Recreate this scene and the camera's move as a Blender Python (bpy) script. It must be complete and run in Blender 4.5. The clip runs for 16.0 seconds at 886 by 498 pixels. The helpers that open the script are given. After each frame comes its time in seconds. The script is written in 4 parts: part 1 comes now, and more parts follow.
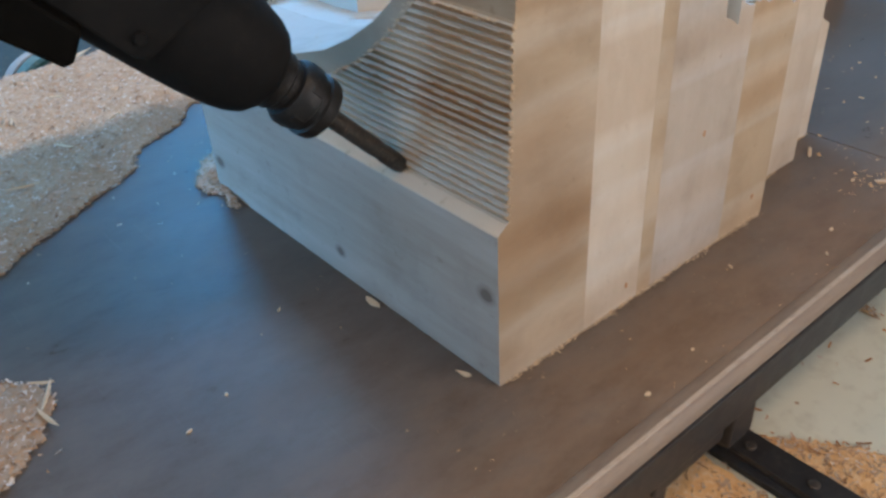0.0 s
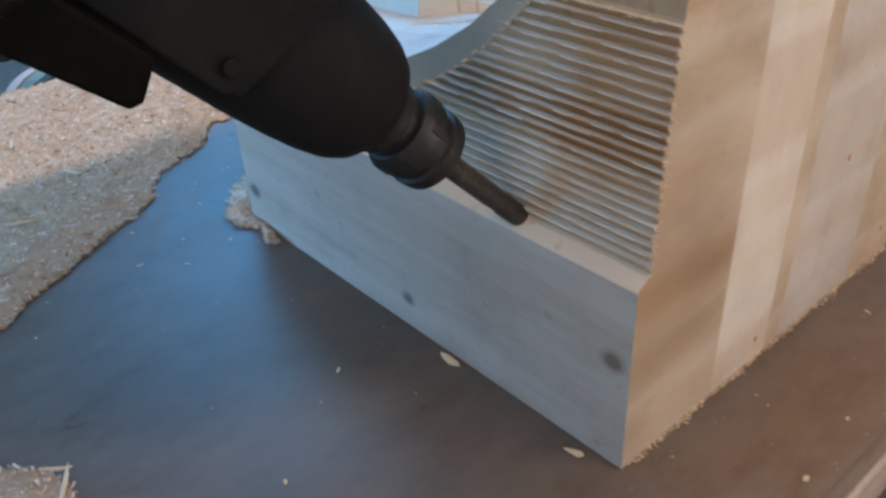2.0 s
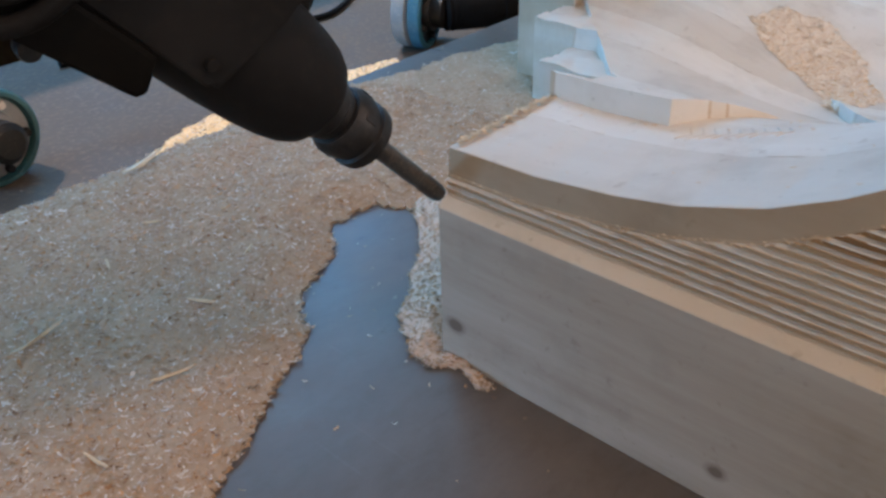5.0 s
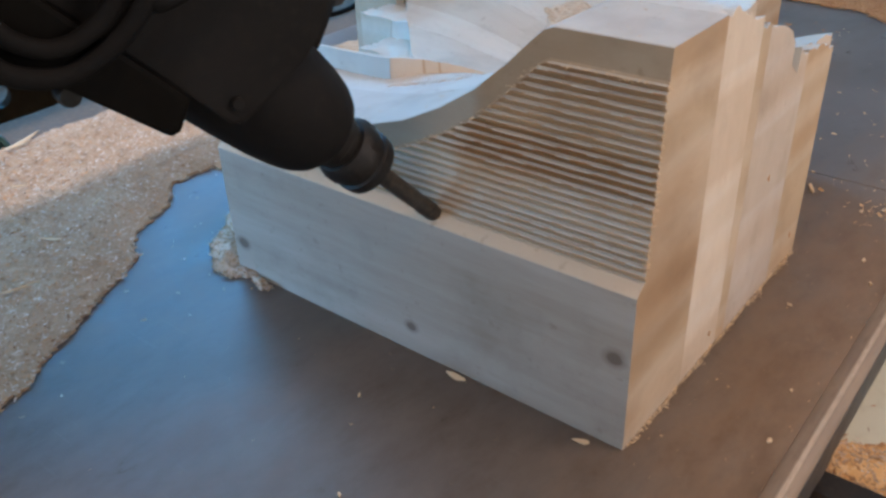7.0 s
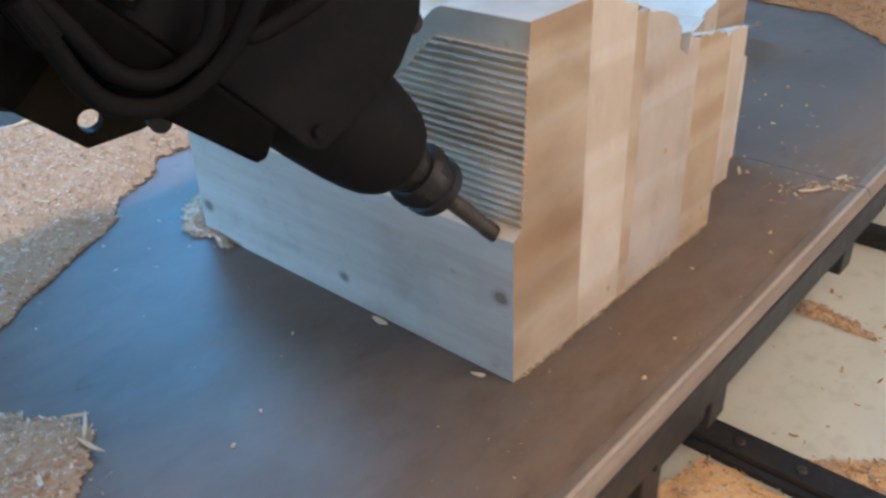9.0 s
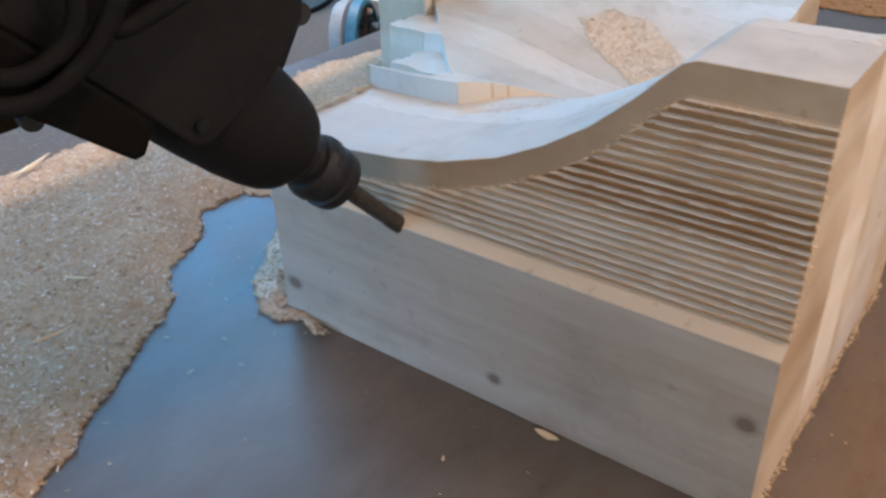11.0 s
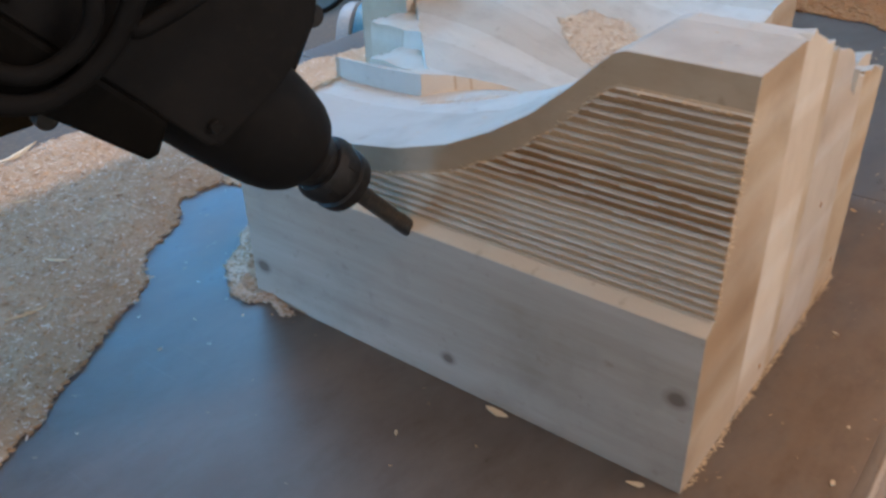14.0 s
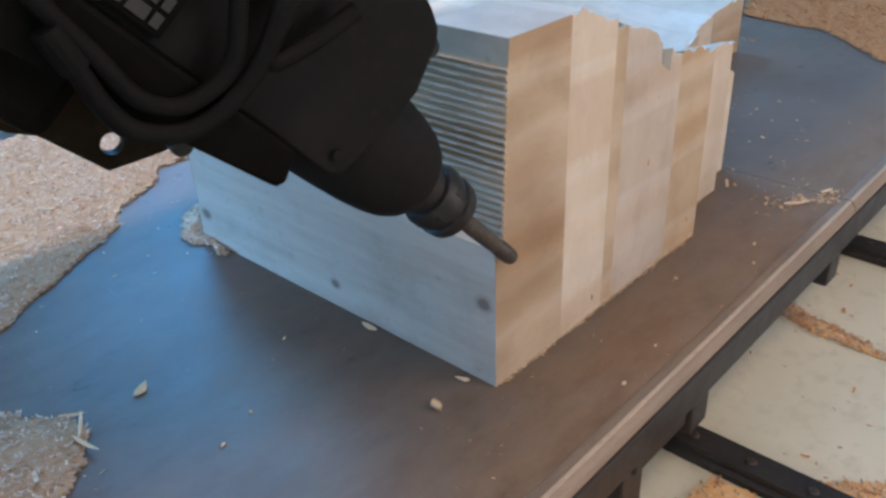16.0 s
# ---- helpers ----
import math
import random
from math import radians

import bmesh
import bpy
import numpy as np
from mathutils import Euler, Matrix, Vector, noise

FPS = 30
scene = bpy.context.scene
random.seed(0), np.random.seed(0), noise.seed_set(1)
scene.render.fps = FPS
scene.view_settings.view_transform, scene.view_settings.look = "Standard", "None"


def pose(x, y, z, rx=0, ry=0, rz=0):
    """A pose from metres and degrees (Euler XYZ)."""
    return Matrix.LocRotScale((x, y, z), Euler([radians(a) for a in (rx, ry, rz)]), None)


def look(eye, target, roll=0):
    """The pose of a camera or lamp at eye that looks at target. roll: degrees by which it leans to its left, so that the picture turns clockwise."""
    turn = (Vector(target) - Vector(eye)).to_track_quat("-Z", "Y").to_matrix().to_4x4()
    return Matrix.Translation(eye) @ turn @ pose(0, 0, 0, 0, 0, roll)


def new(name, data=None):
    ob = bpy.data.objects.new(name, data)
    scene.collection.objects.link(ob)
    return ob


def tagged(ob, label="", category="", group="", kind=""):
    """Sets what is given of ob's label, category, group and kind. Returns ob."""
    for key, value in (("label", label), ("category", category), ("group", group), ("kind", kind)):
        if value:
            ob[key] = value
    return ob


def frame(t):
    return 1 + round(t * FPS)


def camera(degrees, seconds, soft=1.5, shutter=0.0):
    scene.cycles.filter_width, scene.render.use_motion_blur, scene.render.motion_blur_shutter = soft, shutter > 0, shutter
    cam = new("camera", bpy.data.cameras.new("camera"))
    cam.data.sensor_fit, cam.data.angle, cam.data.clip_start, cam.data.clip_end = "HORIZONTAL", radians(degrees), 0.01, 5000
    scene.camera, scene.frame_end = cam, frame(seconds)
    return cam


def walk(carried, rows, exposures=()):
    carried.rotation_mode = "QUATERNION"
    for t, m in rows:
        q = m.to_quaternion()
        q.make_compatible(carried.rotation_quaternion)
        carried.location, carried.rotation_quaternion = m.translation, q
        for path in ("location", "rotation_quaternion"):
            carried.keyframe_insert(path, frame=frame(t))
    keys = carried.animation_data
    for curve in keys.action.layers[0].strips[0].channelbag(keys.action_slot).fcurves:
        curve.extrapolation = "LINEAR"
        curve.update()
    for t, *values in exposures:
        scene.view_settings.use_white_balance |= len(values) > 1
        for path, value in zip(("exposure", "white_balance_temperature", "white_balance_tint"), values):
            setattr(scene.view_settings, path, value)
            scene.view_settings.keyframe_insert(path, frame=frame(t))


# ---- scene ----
cam = camera(55.2, 16.0, 2.7, 0.35)
# seconds, eye x y z, yaw, pitch, roll
PATH = [
    (0.0, 0.0000, 0.1130, 0.5780, -41.01, -34.1, 2.68),
    (0.5, 0.0113, 0.1926, 0.5608, -41.91, -33.94, 2.63),
    (1.0, 0.0329, 0.2674, 0.5446, -42.95, -33.11, 3.22),
    (1.5, 0.0165, 0.2947, 0.5268, -42.25, -33.65, 3.15),
    (2.0, 0.0215, 0.3065, 0.5257, -41.82, -33.3, 2.73),
    (2.5, 0.0260, 0.3012, 0.5362, -41.67, -32.67, 3.08),
    (3.0, 0.0207, 0.2845, 0.5425, -42.00, -32.42, 2.94),
    (3.5, 0.0222, 0.2611, 0.5404, -42.98, -33.9, 2.74),
    (6.0, -0.1345, 0.2114, 0.5755, -52.23, -30.63, 0.76),
    (6.5, -0.1223, 0.2094, 0.5795, -53.65, -30.74, 0.85),
    (7.0, -0.1338, 0.2162, 0.5853, -51.25, -30.94, 2.12),
    (7.5, -0.1492, 0.2314, 0.5895, -49.25, -30.44, 1.64),
    (8.0, -0.1592, 0.2407, 0.5900, -47.95, -30.29, 2.12),
    (10.5, -0.1314, 0.2249, 0.5885, -51.96, -30.8, 1.91),
    (11.0, -0.1273, 0.2123, 0.5874, -52.99, -31.13, 1.72),
    (11.5, -0.1298, 0.2143, 0.5847, -53.15, -31.58, 1.48),
    (12.0, -0.1316, 0.2138, 0.5864, -53.42, -31.8, 1.14),
    (12.5, -0.1256, 0.2117, 0.5824, -53.58, -31.1, 0.97),
    (13.0, -0.1327, 0.2114, 0.5864, -52.66, -30.9, 1.1),
    (13.5, -0.1344, 0.2145, 0.5895, -52.23, -30.72, 1.46),
    (14.0, -0.1315, 0.2164, 0.5877, -52.48, -30.9, 1.18),
    (14.5, -0.1322, 0.2288, 0.5885, -51.74, -30.99, 1.34),
    (15.0, -0.1377, 0.2356, 0.5906, -51.23, -30.86, 1.43),
    (15.5, -0.1457, 0.2400, 0.5917, -49.62, -30.73, 1.9),
    (16.0, -0.1568, 0.2426, 0.5984, -48.06, -29.45, 2.04),
]
walk(cam, [(t, pose(x, y, z, 90 + p, r, w)) for t, x, y, z, w, p, r in PATH],
     [(0.0, -0.17, 6610, 16), (2.4, -0.07, 7060, 22), (3.5, 0.08, 7660, 26), (6.0, -0.22, 7610, 26), (7.0, -0.09, 7310, 24), (8.0, -0.02, 6860, 20), (10.5, 0.11, 7510, 24), (12.1, 0.08, 7810, 27), (12.6, -0.22, 7760, 27), (13.0, -0.32, 7660, 26), (14.0, -0.19, 7310, 24), (15.0, -0.09, 7060, 22), (16.0, -0.02, 6760, 20)])

# ---- world and light ----
FLOOR = -0.27
world = bpy.data.worlds.new("world")
scene.world = world
world.use_nodes = True
sky = world.node_tree.nodes.new("ShaderNodeTexSky")
sky.sky_type, sky.sun_disc = "NISHITA", False
sky.sun_elevation, sky.sun_rotation = radians(60), radians(0)
world.node_tree.links.new(sky.outputs[0], world.node_tree.nodes["Background"].inputs[0])
world.node_tree.nodes["Background"].inputs[1].default_value = 0.08


def area_lamp(name, eye, target, sx, sy, watts, colour):
    data = bpy.data.lights.new(name, "AREA")
    data.shape, data.size, data.size_y, data.energy, data.color = "RECTANGLE", sx, sy, watts, colour
    ob = new(name, data)
    ob.matrix_world = look(eye, target)
    return ob


# skylight through the rooflight and the windows, an added warm lamp over the near side, daylight from the doorway
area_lamp("rooflight_lamp", (2.35, 3.75, 3.15), (2.35, 3.75, 0), 1.9, 1.0, 105, (0.24, 0.62, 1.0))
area_lamp("window_lamp_north", (2.6, 4.98, 2.5), (1.2, 1.0, 0.2), 2.6, 1.2, 160, (0.01, 0.40, 1.0))
area_lamp("window_lamp_west", (-2.98, 3.2, 0.85), (0.4, 1.2, 0.1), 1.2, 1.1, 215, (0.12, 0.50, 1.0))
# neutral fill added to brighten the front board's shaded end
area_lamp("southwest_fill_lamp", (-2.98, -0.5, 1.7), (0.4, 0.6, 0.1), 1.6, 1.5, 32, (0.80, 0.91, 1.0))
# added overhead lamp that warms the ridges and the near side
area_lamp("added_warm_lamp", (0.3, -0.8, 3.06), (0.3, -0.8, 0), 2.4, 0.5, 46, (1.0, 0.70, 0.45))
area_lamp("doorway_lamp", (2.2, -2.98, 1.3), (0.8, 0.5, 0.1), 2.2, 2.4, 82, (1.0, 0.93, 0.89))
sun = new("sun", bpy.data.lights.new("sun", "SUN"))
sun.data.energy, sun.data.angle, sun.data.color = 2.5, radians(0.8), (1.0, 0.90, 0.80)
SUN_HIGH = 60.0
sun.matrix_world = look((0, math.cos(radians(SUN_HIGH)), math.sin(radians(SUN_HIGH))), (0, 0, 0))
# the rooflight's near edge draws the sun's edge over the table
ROOFLIGHT = (-0.9, 3.35, 1.405 + 3.2 / math.tan(radians(SUN_HIGH)), 4.55)


# ---- materials ----
def material(name, rough=0.7, metal=0.0):
    m = bpy.data.materials.new(name)
    m.use_nodes = True
    b = m.node_tree.nodes["Principled BSDF"]
    b.inputs["Roughness"].default_value, b.inputs["Metallic"].default_value = rough, metal
    return m, m.node_tree.nodes, m.node_tree.links, b


def noise_at(nodes, links, scale, stretch=(1, 1, 1), detail=6.0, rough=0.6, turn=(0, 0, 0)):
    co = nodes.new("ShaderNodeTexCoord")
    mp = nodes.new("ShaderNodeMapping")
    mp.inputs["Scale"].default_value = stretch
    mp.inputs["Rotation"].default_value = turn
    n = nodes.new("ShaderNodeTexNoise")
    n.inputs["Scale"].default_value, n.inputs["Detail"].default_value, n.inputs["Roughness"].default_value = scale, detail, rough
    links.new(co.outputs["Object"], mp.inputs[0])
    links.new(mp.outputs[0], n.inputs["Vector"])
    return n


def ramp(nodes, links, source, stops):
    r = nodes.new("ShaderNodeValToRGB")
    el = r.color_ramp.elements
    while len(el) < len(stops):
        el.new(0.5)
    for e, (at, c) in zip(el, stops):
        e.position, e.color = at, (*c, 1)
    links.new(source, r.inputs[0])
    return r


def mix(nodes, links, fac, a, b, kind="MIX"):
    m = nodes.new("ShaderNodeMix")
    m.data_type, m.blend_type = "RGBA", kind
    if isinstance(fac, float):
        m.inputs[0].default_value = fac
    else:
        links.new(fac, m.inputs[0])
    for sock, v in ((6, a), (7, b)):
        if isinstance(v, tuple):
            m.inputs[sock].default_value = (*v, 1)
        else:
            links.new(v, m.inputs[sock])
    return m.outputs[2]


def bump(nodes, links, b, source, strength, distance):
    bp = nodes.new("ShaderNodeBump")
    bp.inputs["Strength"].default_value, bp.inputs["Distance"].default_value = strength, distance
    links.new(source, bp.inputs["Height"])
    links.new(bp.outputs[0], b.inputs["Normal"])


def mottled(name, c1, c2, scale, rough=0.7, metal=0.0, stretch=(1, 1, 1), depth=0.001, c3=None, fine=6.0):
    """Two scales of noise between three tones, with a fine relief."""
    m, nodes, links, b = material(name, rough, metal)
    big = noise_at(nodes, links, scale, stretch)
    small = noise_at(nodes, links, scale * fine, stretch)
    base = ramp(nodes, links, big.outputs[0], ((0.35, c1), (0.65, c2)))
    out = mix(nodes, links, ramp(nodes, links, small.outputs[0], ((0.5, (0, 0, 0)), (0.72, (1, 1, 1)))).outputs[0], base.outputs[0], c3 or c2)
    links.new(out, b.inputs["Base Color"])
    bump(nodes, links, b, small.outputs[0], 0.4, depth)
    rr = ramp(nodes, links, big.outputs[0], ((0.3, (rough * 0.8,) * 3), (0.7, (min(1, rough * 1.2),) * 3)))
    links.new(rr.outputs[0], b.inputs["Roughness"])
    return m


def wood(name, pale, brown, turn=(0, 0, 0), stretch=(30, 2, 30), knots=(), rough=0.65, strength=0.45, patches=0.0, layers=()):
    """Softwood: stretched grain, broad tone drift, and dark oval knots at given places."""
    m, nodes, links, b = material(name, rough)
    info = nodes.new("ShaderNodeObjectInfo")
    grain = noise_at(nodes, links, 3.0, stretch, 8, 0.65, turn)
    wide = noise_at(nodes, links, 1.2, tuple(0.22 * s + 1.0 for s in stretch), 3, 0.5, turn)
    fine = noise_at(nodes, links, 260.0)
    tone = ramp(nodes, links, wide.outputs[0], ((0.38, pale), (0.66, brown)))
    g = ramp(nodes, links, grain.outputs[0], ((0.35, (0.70, 0.62, 0.54)), (0.6, (1, 1, 1))))
    col = mix(nodes, links, strength, tone.outputs[0], g.outputs[0], "MULTIPLY")
    vary = ramp(nodes, links, info.outputs["Random"], ((0.0, (0.86, 0.82, 0.78)), (1.0, (1, 1, 1))))
    col = mix(nodes, links, 1.0, col, vary.outputs[0], "MULTIPLY")
    if patches:
        # jointed lengths of differing tone along the board
        co = nodes.new("ShaderNodeTexCoord")
        sep = nodes.new("ShaderNodeSeparateXYZ")
        links.new(co.outputs["Object"], sep.inputs[0])
        run = nodes.new("ShaderNodeMath")
        run.operation = "MULTIPLY_ADD"
        run.inputs[1].default_value = 9.0
        links.new(sep.outputs["Z"], run.inputs[0])
        ten = nodes.new("ShaderNodeMath")
        ten.operation = "MULTIPLY"
        ten.inputs[1].default_value = 37.0
        links.new(info.outputs["Random"], ten.inputs[0])
        links.new(ten.outputs[0], run.inputs[2])
        warp = noise_at(nodes, links, 9.0, (1, 1, 1), 2)
        run2 = nodes.new("ShaderNodeMath")
        run2.operation = "MULTIPLY_ADD"
        run2.inputs[1].default_value = 0.07
        links.new(warp.outputs[0], run2.inputs[0])
        links.new(run.outputs[0], run2.inputs[2])
        soft = nodes.new("ShaderNodeTexNoise")
        soft.noise_dimensions = "1D"
        soft.inputs["Scale"].default_value, soft.inputs["Detail"].default_value = 1.0, 0.0
        links.new(run2.outputs[0], soft.inputs["W"])
        tint = ramp(nodes, links, soft.outputs[0], ((0.36, (0.80, 0.64, 0.46)), (0.44, (1.0, 0.92, 0.82)), (0.54, (1.0, 1.0, 1.0)), (0.60, (0.88, 0.80, 0.68))))
        col = mix(nodes, links, patches, col, tint.outputs[0], "MULTIPLY")
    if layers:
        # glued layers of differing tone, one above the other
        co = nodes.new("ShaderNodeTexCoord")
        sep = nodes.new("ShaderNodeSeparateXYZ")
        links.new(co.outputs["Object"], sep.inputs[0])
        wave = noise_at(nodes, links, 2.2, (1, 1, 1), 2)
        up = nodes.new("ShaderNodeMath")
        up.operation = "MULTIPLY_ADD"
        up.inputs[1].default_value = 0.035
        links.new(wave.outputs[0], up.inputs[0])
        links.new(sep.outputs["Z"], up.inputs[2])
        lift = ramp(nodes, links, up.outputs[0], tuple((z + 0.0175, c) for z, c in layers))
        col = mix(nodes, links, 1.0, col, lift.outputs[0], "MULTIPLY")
    # fine dark flecks and smudges
    fleck = noise_at(nodes, links, 70.0, (1, 1, 1), 3)
    spots = ramp(nodes, links, fleck.outputs[0], ((0.27, (0.62, 0.55, 0.48)), (0.36, (1, 1, 1))))
    col = mix(nodes, links, 0.4, col, spots.outputs[0], "MULTIPLY")
    smudge = noise_at(nodes, links, 11.0, (1, 1, 1), 5)
    dirt = ramp(nodes, links, smudge.outputs[0], ((0.32, (0.80, 0.78, 0.76)), (0.5, (1, 1, 1))))
    col = mix(nodes, links, 0.7, col, dirt.outputs[0], "MULTIPLY")
    if knots:
        co = nodes.new("ShaderNodeTexCoord")
        for kx, ky, kz, size in knots:
            mp = nodes.new("ShaderNodeMapping")
            mp.vector_type = "POINT"
            mp.inputs["Location"].default_value = (-kx / size, -ky * 0.8 / size, -kz / size)
            mp.inputs["Scale"].default_value = (1 / size, 0.8 / size, 1 / size)
            links.new(co.outputs["Object"], mp.inputs[0])
            ln = nodes.new("ShaderNodeVectorMath")
            ln.operation = "LENGTH"
            links.new(mp.outputs[0], ln.inputs[0])
            add = nodes.new("ShaderNodeMath")
            add.operation = "MULTIPLY_ADD"
            add.inputs[1].default_value, add.inputs[2].default_value = 0.9, -0.45
            links.new(grain.outputs[0], add.inputs[0])
            s2 = nodes.new("ShaderNodeMath")
            links.new(ln.outputs["Value"], s2.inputs[0])
            links.new(add.outputs[0], s2.inputs[1])
            k = ramp(nodes, links, s2.outputs[0], ((0.45, (0.9, 0.9, 0.9)), (0.62, (0.45, 0.45, 0.45)), (1.0, (0, 0, 0))))
            col = mix(nodes, links, k.outputs[0], col, (0.14, 0.10, 0.075))
    links.new(col, b.inputs["Base Color"])
    both = nodes.new("ShaderNodeMath")
    links.new(grain.outputs[0], both.inputs[0])
    links.new(fine.outputs[0], both.inputs[1])
    bump(nodes, links, b, both.outputs[0], 0.35, 0.0006)
    return m


M_FRONT = wood("planed_spruce", (0.52, 0.485, 0.435), (0.43, 0.39, 0.34), stretch=(5, 0.9, 9), strength=0.6,
               knots=((0.42, 0.704, 0.033, 0.0105), (0.42, 0.458, 0.103, 0.013), (0.42, 0.985, 0.045, 0.012)))
M_BOARD = wood("pale_spruce", (0.64, 0.585, 0.51), (0.57, 0.50, 0.41), stretch=(7, 7, 3), strength=0.35, patches=0.45)
M_LEDGE = wood("fresh_cut_spruce", (0.70, 0.61, 0.49), (0.64, 0.53, 0.40), stretch=(5, 1.2, 5), strength=0.2)
M_GREYWOOD = wood("grey_spruce", (0.57, 0.53, 0.485), (0.50, 0.45, 0.395), stretch=(7, 7, 3), strength=0.35, patches=0.55)
M_TAN = wood("tan_spruce", (0.54, 0.455, 0.35), (0.47, 0.37, 0.26), stretch=(5, 5, 4), strength=0.35, patches=0.75)
M_END = wood("brown_spruce", (0.54, 0.46, 0.36), (0.33, 0.22, 0.13), turn=(0, 0.5, 0), stretch=(3, 3, 9), strength=0.35, patches=0.75)
M_STEP = wood("machined_spruce", (0.66, 0.63, 0.57), (0.60, 0.56, 0.49), stretch=(6, 1.2, 6), strength=0.18)
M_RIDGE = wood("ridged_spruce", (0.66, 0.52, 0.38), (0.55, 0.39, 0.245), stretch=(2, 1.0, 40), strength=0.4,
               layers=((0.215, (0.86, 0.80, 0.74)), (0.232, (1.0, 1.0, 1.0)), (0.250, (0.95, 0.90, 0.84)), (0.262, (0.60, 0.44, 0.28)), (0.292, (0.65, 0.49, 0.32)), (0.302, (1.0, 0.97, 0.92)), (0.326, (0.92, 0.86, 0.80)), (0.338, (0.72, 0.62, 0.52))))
M_DUST = mottled("sawdust", (0.41, 0.265, 0.16), (0.46, 0.335, 0.235), 12, 0.95, depth=0.003, c3=(0.31, 0.195, 0.105), fine=12)
M_HEAP = mottled("banked_sawdust", (0.62, 0.45, 0.34), (0.68, 0.55, 0.46), 16, 0.95, depth=0.003, c3=(0.62, 0.41, 0.26), fine=10)
M_PALEDUST = mottled("pale_sawdust", (0.72, 0.62, 0.51), (0.74, 0.66, 0.56), 14, 0.95, depth=0.002, c3=(0.70, 0.54, 0.38), fine=12)


def flake_material(name, tones):
    """Shavings, each of its own tone."""
    m, nodes, links, b = material(name, 0.85)
    geo = nodes.new("ShaderNodeNewGeometry")
    r = ramp(nodes, links, geo.outputs["Random Per Island"], tones)
    n = noise_at(nodes, links, 300.0)
    out = mix(nodes, links, 0.25, r.outputs[0], ramp(nodes, links, n.outputs[0], ((0.3, (0.6, 0.5, 0.4)), (0.7, (1, 1, 1)))).outputs[0], "MULTIPLY")
    links.new(out, b.inputs["Base Color"])
    return m


M_FLAKE = flake_material("wood_flakes", ((0.0, (0.22, 0.115, 0.06)), (0.2, (0.55, 0.305, 0.15)), (0.5, (0.45, 0.32, 0.22)), (0.78, (0.56, 0.45, 0.36)), (1.0, (0.72, 0.65, 0.58))))
M_PALEFLAKE = flake_material("pale_wood_flakes", ((0.0, (0.64, 0.44, 0.25)), (0.35, (0.72, 0.55, 0.37)), (0.7, (0.74, 0.64, 0.52)), (1.0, (0.70, 0.62, 0.53))))
M_ORANGE = mottled("orange_sawdust", (0.72, 0.42, 0.18), (0.82, 0.56, 0.30), 40, 0.95, depth=0.004, c3=(0.80, 0.62, 0.40), fine=4)
M_REDDUST = mottled("red_sawdust", (0.40, 0.165, 0.06), (0.52, 0.25, 0.10), 50, 0.95, depth=0.004, c3=(0.62, 0.38, 0.20))


def table_film():
    """Dark film-faced board, worn brown along the edge where work is dragged over it, with dusty smears."""
    m, nodes, links, b = material("film_faced_top", 0.38)
    big, mid, small = noise_at(nodes, links, 2.4), noise_at(nodes, links, 7.0, (1.0, 2.5, 1.0)), noise_at(nodes, links, 70.0)
    co = nodes.new("ShaderNodeTexCoord")
    sep = nodes.new("ShaderNodeSeparateXYZ")
    links.new(co.outputs["Object"], sep.inputs[0])
    wob = nodes.new("ShaderNodeMath")
    wob.operation = "MULTIPLY_ADD"
    wob.inputs[1].default_value = 0.22
    links.new(mid.outputs[0], wob.inputs[0])
    links.new(sep.outputs["Y"], wob.inputs[2])
    worn = ramp(nodes, links, wob.outputs[0], ((0.46, (1, 1, 1)), (0.60, (0, 0, 0))))
    grey = ramp(nodes, links, big.outputs[0], ((0.35, (0.100, 0.084, 0.073)), (0.65, (0.142, 0.120, 0.105))))
    brown = ramp(nodes, links, mid.outputs[0], ((0.35, (0.17, 0.115, 0.078)), (0.65, (0.235, 0.168, 0.120))))
    col = mix(nodes, links, worn.outputs[0], grey.outputs[0], brown.outputs[0])
    haze = ramp(nodes, links, mid.outputs[0], ((0.52, (0, 0, 0)), (0.75, (0.35, 0.35, 0.35))))
    col = mix(nodes, links, haze.outputs[0], col, (0.15, 0.13, 0.115))
    speck = ramp(nodes, links, small.outputs[0], ((0.66, (0, 0, 0)), (0.74, (0.5, 0.5, 0.5))))
    col = mix(nodes, links, speck.outputs[0], col, (0.16, 0.12, 0.085))
    scratch = noise_at(nodes, links, 5.0, (34.0, 1.6, 1.0), 3, 0.5, (0, 0, 0.9))
    lines = ramp(nodes, links, scratch.outputs[0], ((0.66, (0, 0, 0)), (0.72, (0.22, 0.22, 0.22))))
    col = mix(nodes, links, lines.outputs[0], col, (0.17, 0.15, 0.135))
    scuff = noise_at(nodes, links, 13.0, (1.0, 1.8, 1.0), 9, 0.75, (0, 0, 0.5))
    marks = ramp(nodes, links, scuff.outputs[0], ((0.36, (0.66, 0.62, 0.58)), (0.5, (1, 1, 1)), (0.62, (1.22, 1.2, 1.18))))
    col = mix(nodes, links, 0.4, col, marks.outputs[0], "MULTIPLY")
    links.new(col, b.inputs["Base Color"])
    rr = ramp(nodes, links, scuff.outputs[0], ((0.3, (0.25,) * 3), (0.7, (0.46,) * 3)))
    links.new(rr.outputs[0], b.inputs["Roughness"])
    b.inputs["Specular IOR Level"].default_value = 0.16
    bump(nodes, links, b, small.outputs[0], 0.15, 0.0002)
    return m


